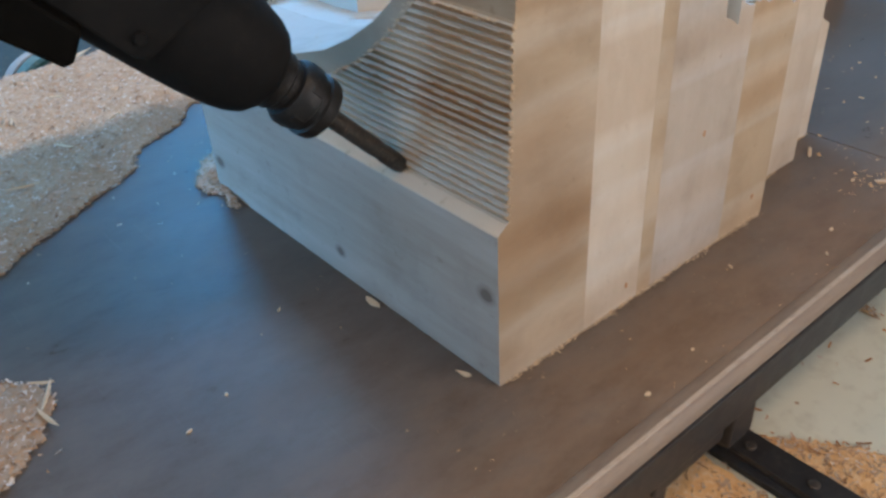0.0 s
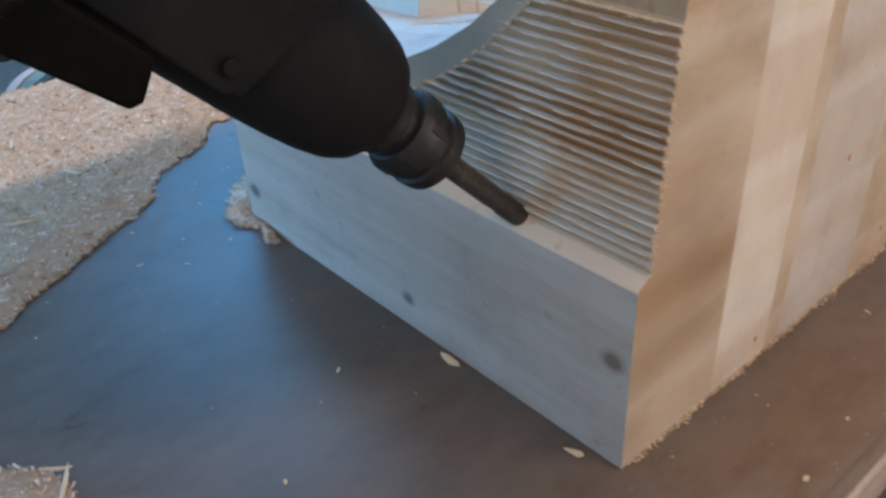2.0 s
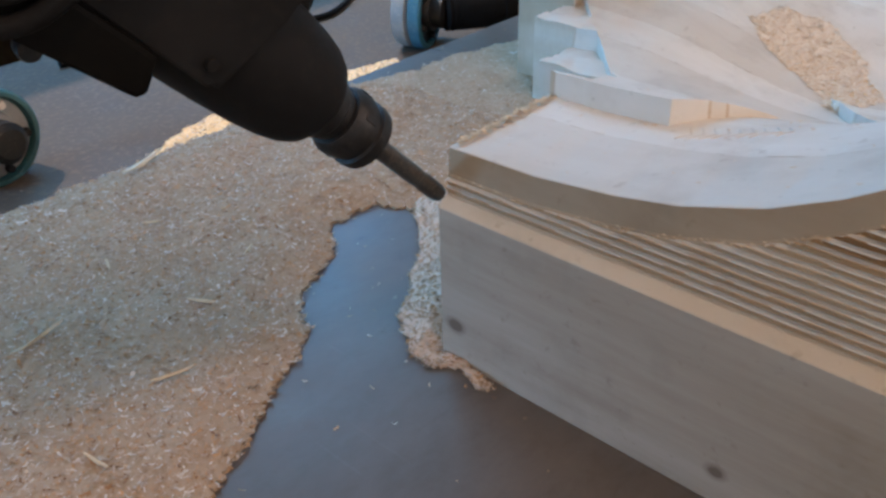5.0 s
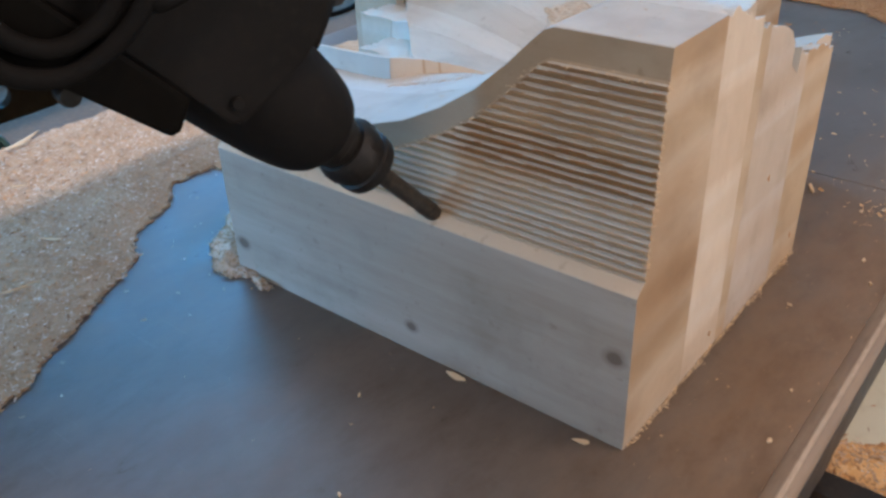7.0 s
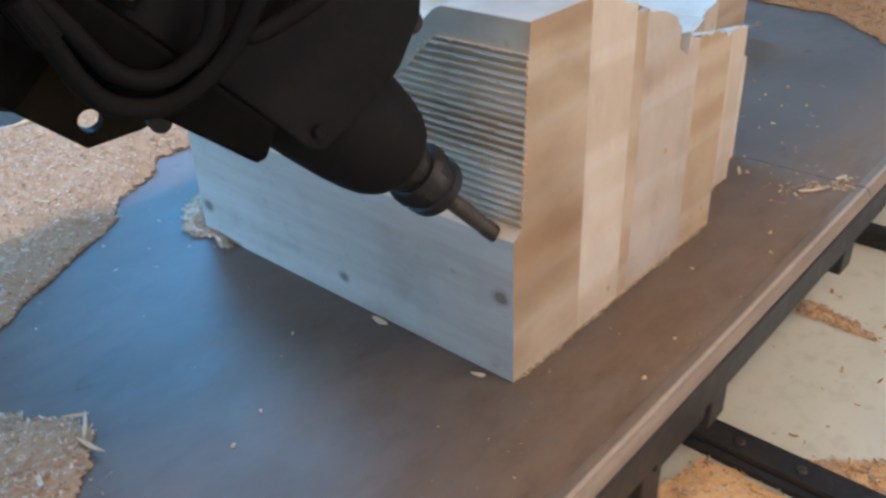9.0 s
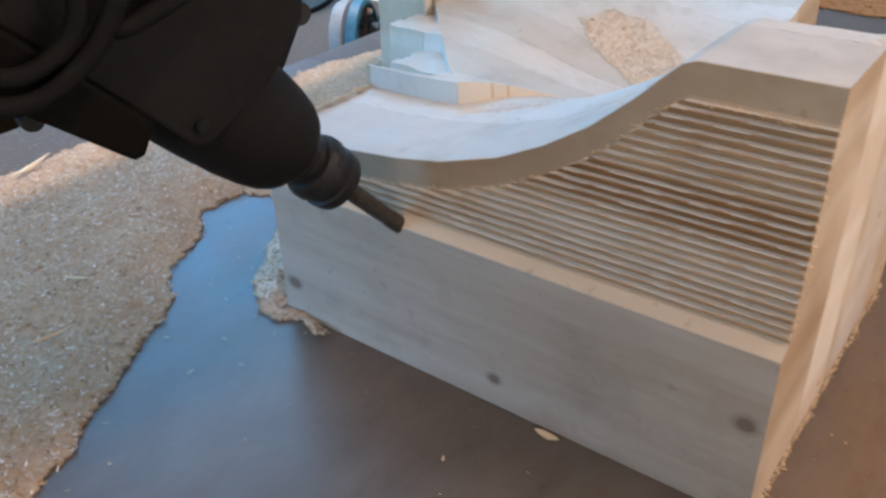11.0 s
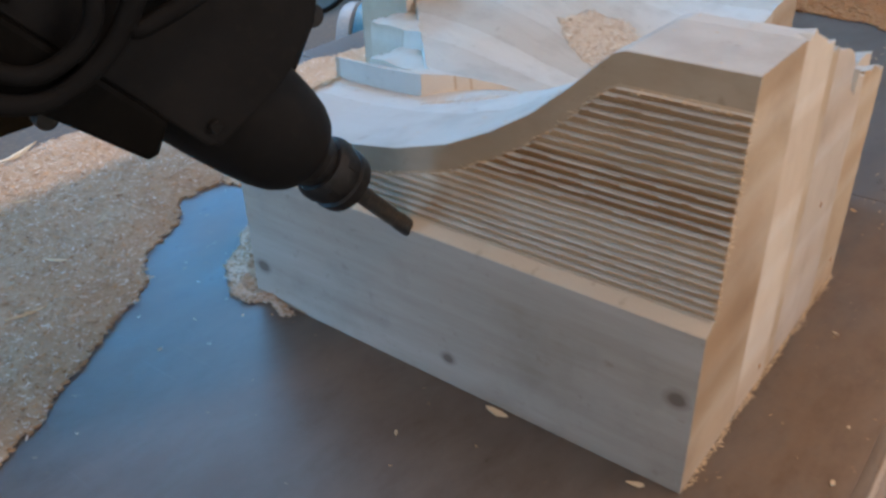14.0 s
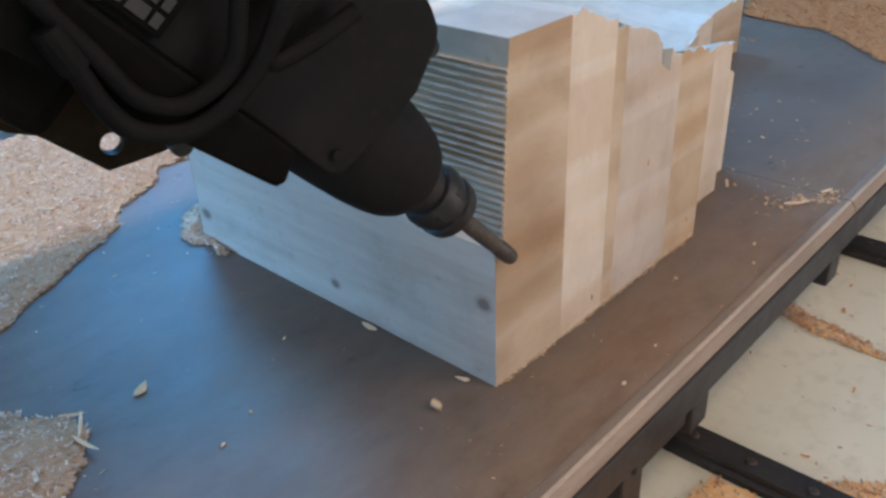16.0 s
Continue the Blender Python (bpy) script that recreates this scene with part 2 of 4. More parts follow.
M_TOP = table_film()
M_CHIP = mottled("fresh_chip", (0.60, 0.45, 0.29), (0.68, 0.55, 0.40), 60, 0.8, depth=0.0003, c3=(0.62, 0.44, 0.26))
M_ORANGECHIP = mottled("orange_chip", (0.55, 0.33, 0.16), (0.66, 0.46, 0.28), 60, 0.8, depth=0.0003, c3=(0.48, 0.26, 0.11))
# the band's shade under the rim is put into a darker wood colour
M_BAND = wood("painted_shade_spruce", (0.50, 0.41, 0.31), (0.38, 0.29, 0.20), stretch=(3, 1.5, 6), strength=0.5)
M_NOSE = mottled("worn_steel_edge", (0.22, 0.165, 0.125), (0.29, 0.225, 0.17), 9, 0.58, 0.25, stretch=(1, 6, 6), depth=0.0003, c3=(0.21, 0.155, 0.115))
# paler steel that paints the highlight on the trim's crest
M_LIP_HIGHLIGHT = mottled("edge_highlight_steel", (0.42, 0.34, 0.27), (0.52, 0.43, 0.35), 12, 0.5, 0.3, stretch=(1, 6, 6), depth=0.0003, c3=(0.32, 0.25, 0.19))
M_BLACK = mottled("black_painted_steel", (0.012, 0.012, 0.014), (0.022, 0.021, 0.021), 20, 0.5, depth=0.0004, c3=(0.035, 0.032, 0.03))
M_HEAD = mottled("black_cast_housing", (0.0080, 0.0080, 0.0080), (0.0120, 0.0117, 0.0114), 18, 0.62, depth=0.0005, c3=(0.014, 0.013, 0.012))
# deeper black than M_HEAD, for wrist, motor box and rating plate
M_WRIST = mottled("near_black_casting", (0.0012, 0.0011, 0.0008), (0.0024, 0.0021, 0.0015), 18, 0.7, depth=0.0005, c3=(0.004, 0.0035, 0.0025))
M_NUT = mottled("blackened_steel", (0.007, 0.007, 0.0075), (0.013, 0.0125, 0.012), 30, 0.48, 0.3, depth=0.0002, c3=(0.03, 0.028, 0.026))
M_CUTTER = mottled("dusty_carbide", (0.042, 0.039, 0.036), (0.075, 0.066, 0.058), 60, 0.45, 0.4, depth=0.0003, c3=(0.14, 0.11, 0.085))
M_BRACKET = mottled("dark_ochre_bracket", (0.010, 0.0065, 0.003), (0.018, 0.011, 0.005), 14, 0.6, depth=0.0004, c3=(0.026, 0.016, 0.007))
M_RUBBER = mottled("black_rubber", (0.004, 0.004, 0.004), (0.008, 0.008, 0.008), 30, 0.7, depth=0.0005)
M_PLATE = mottled("grey_label", (0.011, 0.011, 0.011), (0.019, 0.019, 0.018), 30, 0.5, depth=0.0002)
M_FLOOR = mottled("painted_concrete", (0.60, 0.62, 0.52), (0.67, 0.69, 0.59), 3.0, 0.34, depth=0.0006, c3=(0.55, 0.56, 0.47), fine=14)
M_BACKFLOOR = mottled("brown_dusty_floor", (0.060, 0.044, 0.032), (0.095, 0.073, 0.056), 4, 0.9, depth=0.001, c3=(0.13, 0.092, 0.062), fine=16)
M_WALL = mottled("plaster", (0.50, 0.49, 0.45), (0.58, 0.57, 0.53), 2.0, 0.9, depth=0.001)
M_CABINET = mottled("grey_green_sheet", (0.36, 0.36, 0.31), (0.42, 0.42, 0.37), 3.0, 0.55, depth=0.0005)
M_CYAN = mottled("cyan_plastic", (0.006, 0.105, 0.165), (0.010, 0.145, 0.21), 20, 0.55, depth=0.0003, c3=(0.06, 0.17, 0.21))
M_TEAL = mottled("teal_plastic", (0.02, 0.09, 0.10), (0.03, 0.13, 0.14), 20, 0.45, depth=0.0003, c3=(0.08, 0.16, 0.16))
M_GREY = mottled("grey_plastic", (0.20, 0.20, 0.195), (0.25, 0.245, 0.235), 16, 0.6, depth=0.0003, c3=(0.30, 0.275, 0.24))
for dull in (M_HEAD, M_WRIST, M_BRACKET, M_RUBBER):
    dull.node_tree.nodes["Principled BSDF"].inputs["Specular IOR Level"].default_value = 0.08
M_GLASS, _gn, _gl, _gb = material("window_glass", 0.05)
_gb.inputs["Transmission Weight"].default_value = 1.0


# ---- mesh helpers ----
def part(name, bm, mat, parent=None, label="", smooth=False):
    me = bpy.data.meshes.new(name)
    bmesh.ops.recalc_face_normals(bm, faces=bm.faces)
    if smooth:
        for f in bm.faces:
            f.smooth = True
    bm.to_mesh(me)
    bm.free()
    me.materials.append(mat)
    if smooth:
        me.set_sharp_from_angle(angle=radians(38))
    ob = new(name, me)
    if parent:
        ob.parent = parent
    if label:
        ob["label"] = label
    return ob


def empty(name, m=None):
    ob = new(name)
    ob.empty_display_size = 0.05
    if m:
        ob.matrix_world = m
    return ob


def box(x0, x1, y0, y1, z0, z1, bevel=0.002, bm=None):
    fresh = bm is None
    bm = bm or bmesh.new()
    r = bmesh.ops.create_cube(bm, size=1.0, matrix=Matrix.Translation(((x0 + x1) / 2, (y0 + y1) / 2, (z0 + z1) / 2)) @ Matrix.Diagonal((x1 - x0, y1 - y0, z1 - z0, 1)))
    if bevel and fresh:
        bmesh.ops.bevel(bm, geom=list(bm.edges), offset=bevel, segments=2, affect="EDGES", profile=0.6)
    return bm


def lathe(profile, seg=40, m=None, bm=None):
    """A closed turned body: profile of (radius, height) about local z."""
    bm = bm or bmesh.new()
    m = m or Matrix.Identity(4)
    rings = [[bm.verts.new(m @ Vector((r * math.cos(2 * math.pi * k / seg), r * math.sin(2 * math.pi * k / seg), h))) for k in range(seg)] for r, h in profile]
    for a, b in zip(rings, rings[1:]):
        for k in range(seg):
            bm.faces.new((a[k], a[(k + 1) % seg], b[(k + 1) % seg], b[k]))
    bm.faces.new(rings[0])
    bm.faces.new(rings[-1])
    return bm


def prism(points, lo, hi, m, bevel=0.003, bm=None):
    """A plate: outline (u, v) extruded along w from lo to hi, placed by m(u, v, w)."""
    bm = bm or bmesh.new()
    a = [bm.verts.new(m(u, v, lo)) for u, v in points]
    b = [bm.verts.new(m(u, v, hi)) for u, v in points]
    n = len(points)
    faces = [bm.faces.new(a), bm.faces.new(b[::-1])]
    for k in range(n):
        faces.append(bm.faces.new((a[k], b[k], b[(k + 1) % n], a[(k + 1) % n])))
    if bevel:
        bmesh.ops.bevel(bm, geom=list({e for f in faces for e in f.edges}), offset=bevel, segments=2, affect="EDGES", profile=0.6)
    return bm


def tube(points, r, seg=10, bm=None):
    """A round bar or cable along points, smoothed by a spline."""
    bm = bm or bmesh.new()
    P = [Vector(p) for p in points]
    line = []
    for i in range(len(P) - 1):
        p0, p1, p2, p3 = P[max(i - 1, 0)], P[i], P[i + 1], P[min(i + 2, len(P) - 1)]
        for k in range(8):
            t = k / 8
            line.append(0.5 * (2 * p1 + (p2 - p0) * t + (2 * p0 - 5 * p1 + 4 * p2 - p3) * t * t + (3 * p1 - p0 - 3 * p2 + p3) * t ** 3))
    line.append(P[-1])
    rings = []
    side = Vector((0.3, 0.2, 0.9))
    for i, p in enumerate(line):
        d = (line[min(i + 1, len(line) - 1)] - line[max(i - 1, 0)]).normalized()
        u = d.cross(side).normalized()
        v = d.cross(u)
        rings.append([bm.verts.new(p + r * (math.cos(2 * math.pi * k / seg) * u + math.sin(2 * math.pi * k / seg) * v)) for k in range(seg)])
    for a, b in zip(rings, rings[1:]):
        for k in range(seg):
            bm.faces.new((a[k], a[(k + 1) % seg], b[(k + 1) % seg], b[k]))
    bm.faces.new(rings[0])
    bm.faces.new(rings[-1][::-1])
    return bm


def lerp(table, v):
    xs, ys = zip(*table)
    return float(np.interp(v, xs, ys))


# ---- the room ----
tagged(part("floor", box(-3.0, 6.0, -3.0, 5.0, FLOOR - 0.1, FLOOR, 0), M_FLOOR), "grey-green painted concrete workshop floor with sawdust stains", "floor", kind="structure")
roof = bmesh.new()
for x0, x1, y0, y1 in ((-3.2, ROOFLIGHT[0], -3.2, 5.2), (ROOFLIGHT[1], 6.2, -3.2, 5.2), (*ROOFLIGHT[:2], -3.2, ROOFLIGHT[2]), (*ROOFLIGHT[:2], ROOFLIGHT[3], 5.2)):
    box(x0, x1, y0, y1, 3.2, 3.35, 0, roof)
tagged(part("ceiling", roof, M_WALL), "pale plain workshop ceiling with a rooflight", "ceiling", kind="structure")


def wall_with_opening(name, along, at, lo, hi, o0, o1, z0, z1, thick):
    """A wall in four butted pieces round one opening."""
    bm = bmesh.new()
    for a, b, c, d in ((lo, o0, FLOOR, 3.2), (o1, hi, FLOOR, 3.2), (o0, o1, FLOOR, z0), (o0, o1, z1, 3.2)):
        if d - c > 0.01:
            if along == "x":
                box(a, b, min(at, at + thick), max(at, at + thick), c, d, 0, bm)
            else:
                box(min(at, at + thick), max(at, at + thick), a, b, c, d, 0, bm)
    return tagged(part(name, bm, M_WALL), "pale plastered workshop wall", "wall", kind="structure")


wall_with_opening("wall_north", "x", 5.0, -3.2, 6.2, 1.3, 3.9, 1.9, 3.1, 0.2)
wall_with_opening("wall_south", "x", -3.0, -3.2, 6.2, 1.1, 3.3, FLOOR, 2.5, -0.2)
west = bmesh.new()
for a, b, c, d in ((-3.0, -1.3, FLOOR, 3.2), (0.3, 2.6, FLOOR, 3.2), (3.8, 5.0, FLOOR, 3.2), (-1.3, 0.3, FLOOR, 0.95), (-1.3, 0.3, 2.45, 3.2), (2.6, 3.8, FLOOR, 0.3), (2.6, 3.8, 1.4, 3.2)):
    box(-3.2, -3.0, a, b, c, d, 0, west)
tagged(part("wall_west", west, M_WALL), "pale plastered workshop wall with two windows", "wall", kind="structure")
tagged(part("wall_east", box(6.0, 6.2, -3.0, 5.0, FLOOR, 3.2, 0), M_WALL), "pale plastered workshop wall", "wall", kind="structure")


def window(name, along, at, o0, o1, z0, z1):
    """A framed pane in a wall opening."""
    root = empty(name)
    w = 0.06
    for a, b, c, d in ((o0, o1, z0, z0 + w), (o0, o1, z1 - w, z1), (o0, o0 + w, z0 + w, z1 - w), (o1 - w, o1, z0 + w, z1 - w)):
        bm = box(a, b, at + 0.05, at + 0.11, c, d, 0.004) if along == "x" else box(at + 0.05, at + 0.11, a, b, c, d, 0.004)
        part("window_frame", bm, M_GREY, root)
    g = (o0 + w, o1 - w, at + 0.075, at + 0.085) if along == "x" else (at + 0.075, at + 0.085, o0 + w, o1 - w)
    pane = part("pane", box(*g, z0 + w, z1 - w, 0), M_GLASS, root)
    pane.visible_shadow = False
    return tagged(root, "grey framed workshop window", "window", kind="structure")


window("window_1", "x", 5.0, 1.3, 3.9, 1.9, 3.1)
window("window_2", "y", -3.17, 2.6, 3.8, 0.3, 1.4)
# unseen window, added only as an opening for the southwest fill
window("added_fill_window", "y", -3.17, -1.3, 0.3, 0.95, 2.45)


def added_strip_light():
    """A trough lamp under the ceiling, its diffuser just above the lamp. Unseen, added to house the warm lamp."""
    root = empty("added_ceiling_light", pose(0.3, -0.8, 3.2))
    part("housing", box(-1.25, 1.25, -0.28, 0.28, -0.09, 0.0, 0.006), M_GREY, root)
    for y0, y1 in ((-0.30, -0.282), (0.282, 0.30)):
        part("reflector", box(-1.25, 1.25, y0, y1, -0.16, 0.0, 0.003), M_GREY, root)
    part("diffuser", box(-1.22, 1.22, -0.26, 0.26, -0.115, -0.092, 0.004), M_GLASS, root)
    tagged(root, "unseen grey strip light added under the ceiling to warm the near side", "ceiling light")


added_strip_light()

MOVING = []  # all that rides on the sliding table


# ---- the sliding machine table ----
def sliding_table():
    root = empty("sliding_table")
    Y0, Y1 = 0.3185, 1.66
    part("table_top", box(-0.9, 1.118, Y0, Y1, -0.025, 0.0, 0.0015), M_TOP, root, "dark film-faced table top, scuffed")
    part("table_top", box(1.121, 2.75, Y0, Y1, -0.025, -0.0008, 0.0015), M_TOP, root, "dark film-faced table top, scuffed")

    def nose(x0, x1):
        pts = [(0.3190, -0.0008), (0.3170, 0.0006), (0.3060, 0.0004), (0.3015, -0.0014), (0.2985, -0.0055), (0.2955, -0.009), (0.2945, -0.018), (0.3190, -0.020)]
        return prism(pts, x0, x1, lambda y, z, x: Vector((x, y, z)), 0)
    part("edge_trim", nose(-0.9, 1.118), M_NOSE, root, "worn steel edge trim", True)
    part("edge_trim", nose(1.121, 2.75), M_NOSE, root, "worn steel edge trim", True)
    # thin strip on the rounding, the edge's highlight put in as colour
    for x0, x1 in ((-0.9, 1.118), (1.121, 2.75)):
        lip = [(0.3066, 0.0007), (0.3058, 0.0010), (0.3022, -0.0003), (0.3020, -0.0022), (0.3062, -0.0012)]
        part("worn_lip", prism(lip, x0, x1, lambda y, z, x: Vector((x, y, z)), 0), M_LIP_HIGHLIGHT, root, "thin pale lip that paints the highlight along the steel edge")
    part("side_beam", box(-0.9, 2.75, 0.295, 0.334, -0.076, -0.0255, 0.003), M_BLACK, root, "black steel side beam")
    part("side_beam", box(-0.9, 2.75, 1.61, 1.65, -0.098, -0.033, 0.003), M_BLACK, root)
    for x in (-0.2, 0.56, 1.16, 1.9):
        part("cross_beam", box(x, x + 0.06, 0.335, 1.609, -0.105, -0.033, 0.003), M_BLACK, root)
    for y in (0.302, 1.58):
        for x in (0.545, 0.995, 1.9, -0.2):
            if x != 0.995:
                part("bracket_post", box(x - 0.055, x + 0.06, y - 0.004, y + 0.05, -0.096, -0.0765, 0.003), M_BLACK, root)
                part("bracket_post", box(x - 0.055, x - 0.01, y + 0.01, y + 0.05, -0.19, -0.096, 0.003), M_BLACK, root)
            part("slide_block", box(x + 0.09, x + 0.135, y + 0.002, y + 0.05, -0.140, -0.0765, 0.004), M_BLACK, root)
    tagged(root, "low dark machine table with a worn steel edge", "table")
    MOVING.append(root)


sliding_table()

# ---- the laminated timber workpiece ----
RIM = [(0.44, 0.386), (0.546, 0.386), (0.556, 0.382), (0.569, 0.370), (0.59, 0.349), (0.626, 0.318), (0.667, 0.292), (0.713, 0.269),
       (0.776, 0.249), (0.832, 0.239), (0.908, 0.231), (1.03, 0.229)]
# heights of the milled hollow behind the rim: x, y, z
HOLLOW = [(0.628, 0.44, 0.363), (0.68, 0.44, 0.344), (0.724, 0.44, 0.322), (0.78, 0.44, 0.290), (0.83, 0.44, 0.278), (0.873, 0.44, 0.262), (0.95, 0.49, 0.235), (1.1, 0.515, 0.215),
          (0.67, 1.0, 0.205), (0.8, 1.0, 0.165), (0.937, 1.14, 0.13), (1.05, 1.13, 0.14), (1.133, 1.318, 0.16), (0.8, 0.87, 0.18), (0.8, 0.72, 0.19), (0.95, 0.85, 0.12),
          (1.1, 0.8, 0.09), (1.32, 0.912, 0.062), (1.4, 0.775, 0.06), (1.6, 0.79, 0.117), (1.75, 0.8, 0.125), (1.6, 1.2, 0.15), (1.3, 1.2, 0.15), (1.2, 0.62, 0.12), (1.0, 0.6, 0.19), (0.85, 0.58, 0.235)]


def rim(y):
    return lerp(RIM, y)


KNOTS_XY = [(x, y, rim(y) - (0.013 if y < 0.57 and x > 0.59 else 0.0)) for x in (0.56, 0.60) for y in (0.44, 0.5, 0.55, 0.59, 0.626, 0.667, 0.713, 0.776, 0.832, 0.9, 1.0)] + HOLLOW
PTS = np.array([(x, y) for x, y, z in KNOTS_XY])


def bend(r2):
    return np.where(r2 > 1e-12, 0.5 * r2 * np.log(np.maximum(r2, 1e-12)), 0.0)


def spline_weights():
    """A thin sheet bent through the heights."""
    n = len(PTS)
    d2 = ((PTS[:, None] - PTS[None]) ** 2).sum(-1)
    A = np.zeros((n + 3, n + 3))
    A[:n, :n] = bend(d2) + 1e-4 * np.eye(n)
    A[:n, n:] = np.c_[np.ones(n), PTS]
    A[n:, :n] = A[:n, n:].T
    return np.linalg.solve(A, np.r_[[z for x, y, z in KNOTS_XY], 0, 0, 0])


SHEET = spline_weights()


def step_line(x):
    return 0.868 - 0.45 * max(0.0, x - 0.593)


def lip_line(x):
    return 0.685 + 0.64 * (x - 0.808)


def crown(x, y):
    """Height of the milled upper surface over the table."""
    if x < 0.575:
        return rim(y)
    r2 = (PTS[:, 0] - x) ** 2 + (PTS[:, 1] - y) ** 2
    n = len(PTS)
    z = float(bend(r2) @ SHEET[:n] + SHEET[n] + SHEET[n + 1] * x + SHEET[n + 2] * y)
    if x > 0.5925 and y > step_line(x):
        z += 0.026 * max(0.0, 1 - (x - 0.593) / 0.13)
    if 0.78 < x < 1.14:
        z += (0.009 if y < lip_line(x) else -0.009) * min(1.0, (x - 0.78) / 0.05, (1.14 - x) / 0.05)
    return max(z, 0.02)


def column(xs, rows_y, height, rough=0.0, seed=0):
    """A block whose top follows height(x, y): one closed grid mesh."""
    bm = bmesh.new()
    ys = rows_y(xs[0])
    last = len(ys) - 1
    top = [[bm.verts.new((x, y, height(x, y) + (rough * noise.noise((x * 160 + seed, y * 160, seed)) if j in (0, last) else 0.0006 * noise.noise((x * 70, y * 70, seed)))))
            for j, y in enumerate(rows_y(x))] for x in xs]
    low = [[bm.verts.new((x, y, 0.0)) if i in (0, len(xs) - 1) or j in (0, last) else None for j, y in enumerate(rows_y(x))] for i, x in enumerate(xs)]
    for i in range(len(xs) - 1):
        for j in range(len(ys) - 1):
            bm.faces.new((top[i][j], top[i + 1][j], top[i + 1][j + 1], top[i][j + 1]))
    for j in range(len(ys) - 1):
        for i in (0, len(xs) - 1):
            bm.faces.new((top[i][j], top[i][j + 1], low[i][j + 1], low[i][j]))
    for i in range(len(xs) - 1):
        for j in (0, len(ys) - 1):
            bm.faces.new((top[i][j], top[i + 1][j], low[i + 1][j], low[i][j]))
    edge = [low[i][0] for i in range(len(xs))] + [low[-1][j] for j in range(1, len(ys))] + [low[i][-1] for i in range(len(xs) - 2, -1, -1)] + [low[0][j] for j in range(len(ys) - 2, 0, -1)]
    bm.faces.new(edge)
    return bm


def steps(a, b, n, *extra):
    return sorted(set([a + (b - a) * k / n for k in range(n + 1)] + [e for e in extra if a < e < b]))


def front_board():
    """The front board: plinth face, sloped ledge, milled ridges, smooth band and rim, swept along y."""
    bm = bmesh.new()
    PITCH, Z0, BAND = 0.0080, 0.192, 0.028
    count = 26
    teeth = []
    for k in range(-1, count):
        z = Z0 + k * PITCH
        lean = 0.4325 + 0.0075 * k / count
        teeth += [(lean + 0.0039, z), (lean + 0.0034, z + 0.0012), (lean + 0.0009, z + 0.0047), (lean, z + 0.0060), (lean + 0.0006, z + 0.0068)]
    ys = steps(0.442, 1.003, 150)
    rows = []
    for y in ys:
        zr = rim(y)
        zb = zr - BAND
        wob = 0.0005 * noise.noise((y * 30, 3.0, 0.5))
        line = [(0.5445, 0.0), (0.4225, 0.0), (0.422, 0.0012), (0.422, 0.1735), (0.4232, 0.1752), (0.4324, 0.1822)]
        xb = 0.4340 + 0.0075 * (zb - Z0) / (count * PITCH) + 0.0012
        for x, z in teeth:
            chip = 0.00035 * noise.noise((y * 45, z * 400, 1.0))
            line.append((x + chip + wob, z + 0.4 * chip) if z < zb else (xb + wob, zb))
        line += [(xb + 0.0015, zb + 0.002), (xb + 0.003, zr - 0.0008), (xb + 0.004, zr)]
        line += [(x, crown(x, y) + 0.0007 * noise.noise((x * 80, y * 80, 2.0))) for x in (0.47, 0.495, 0.52, 0.5445)]
        rows.append([bm.verts.new((x, y, z)) for x, z in line])
    for a, b in zip(rows, rows[1:]):
        for k in range(len(a)):
            bm.faces.new((a[k], a[(k + 1) % len(a)], b[(k + 1) % len(a)], b[k]))
    bm.faces.new(rows[0])
    bm.faces.new(rows[-1])
    bmesh.ops.remove_doubles(bm, verts=bm.verts, dist=0.00005)
    return bm


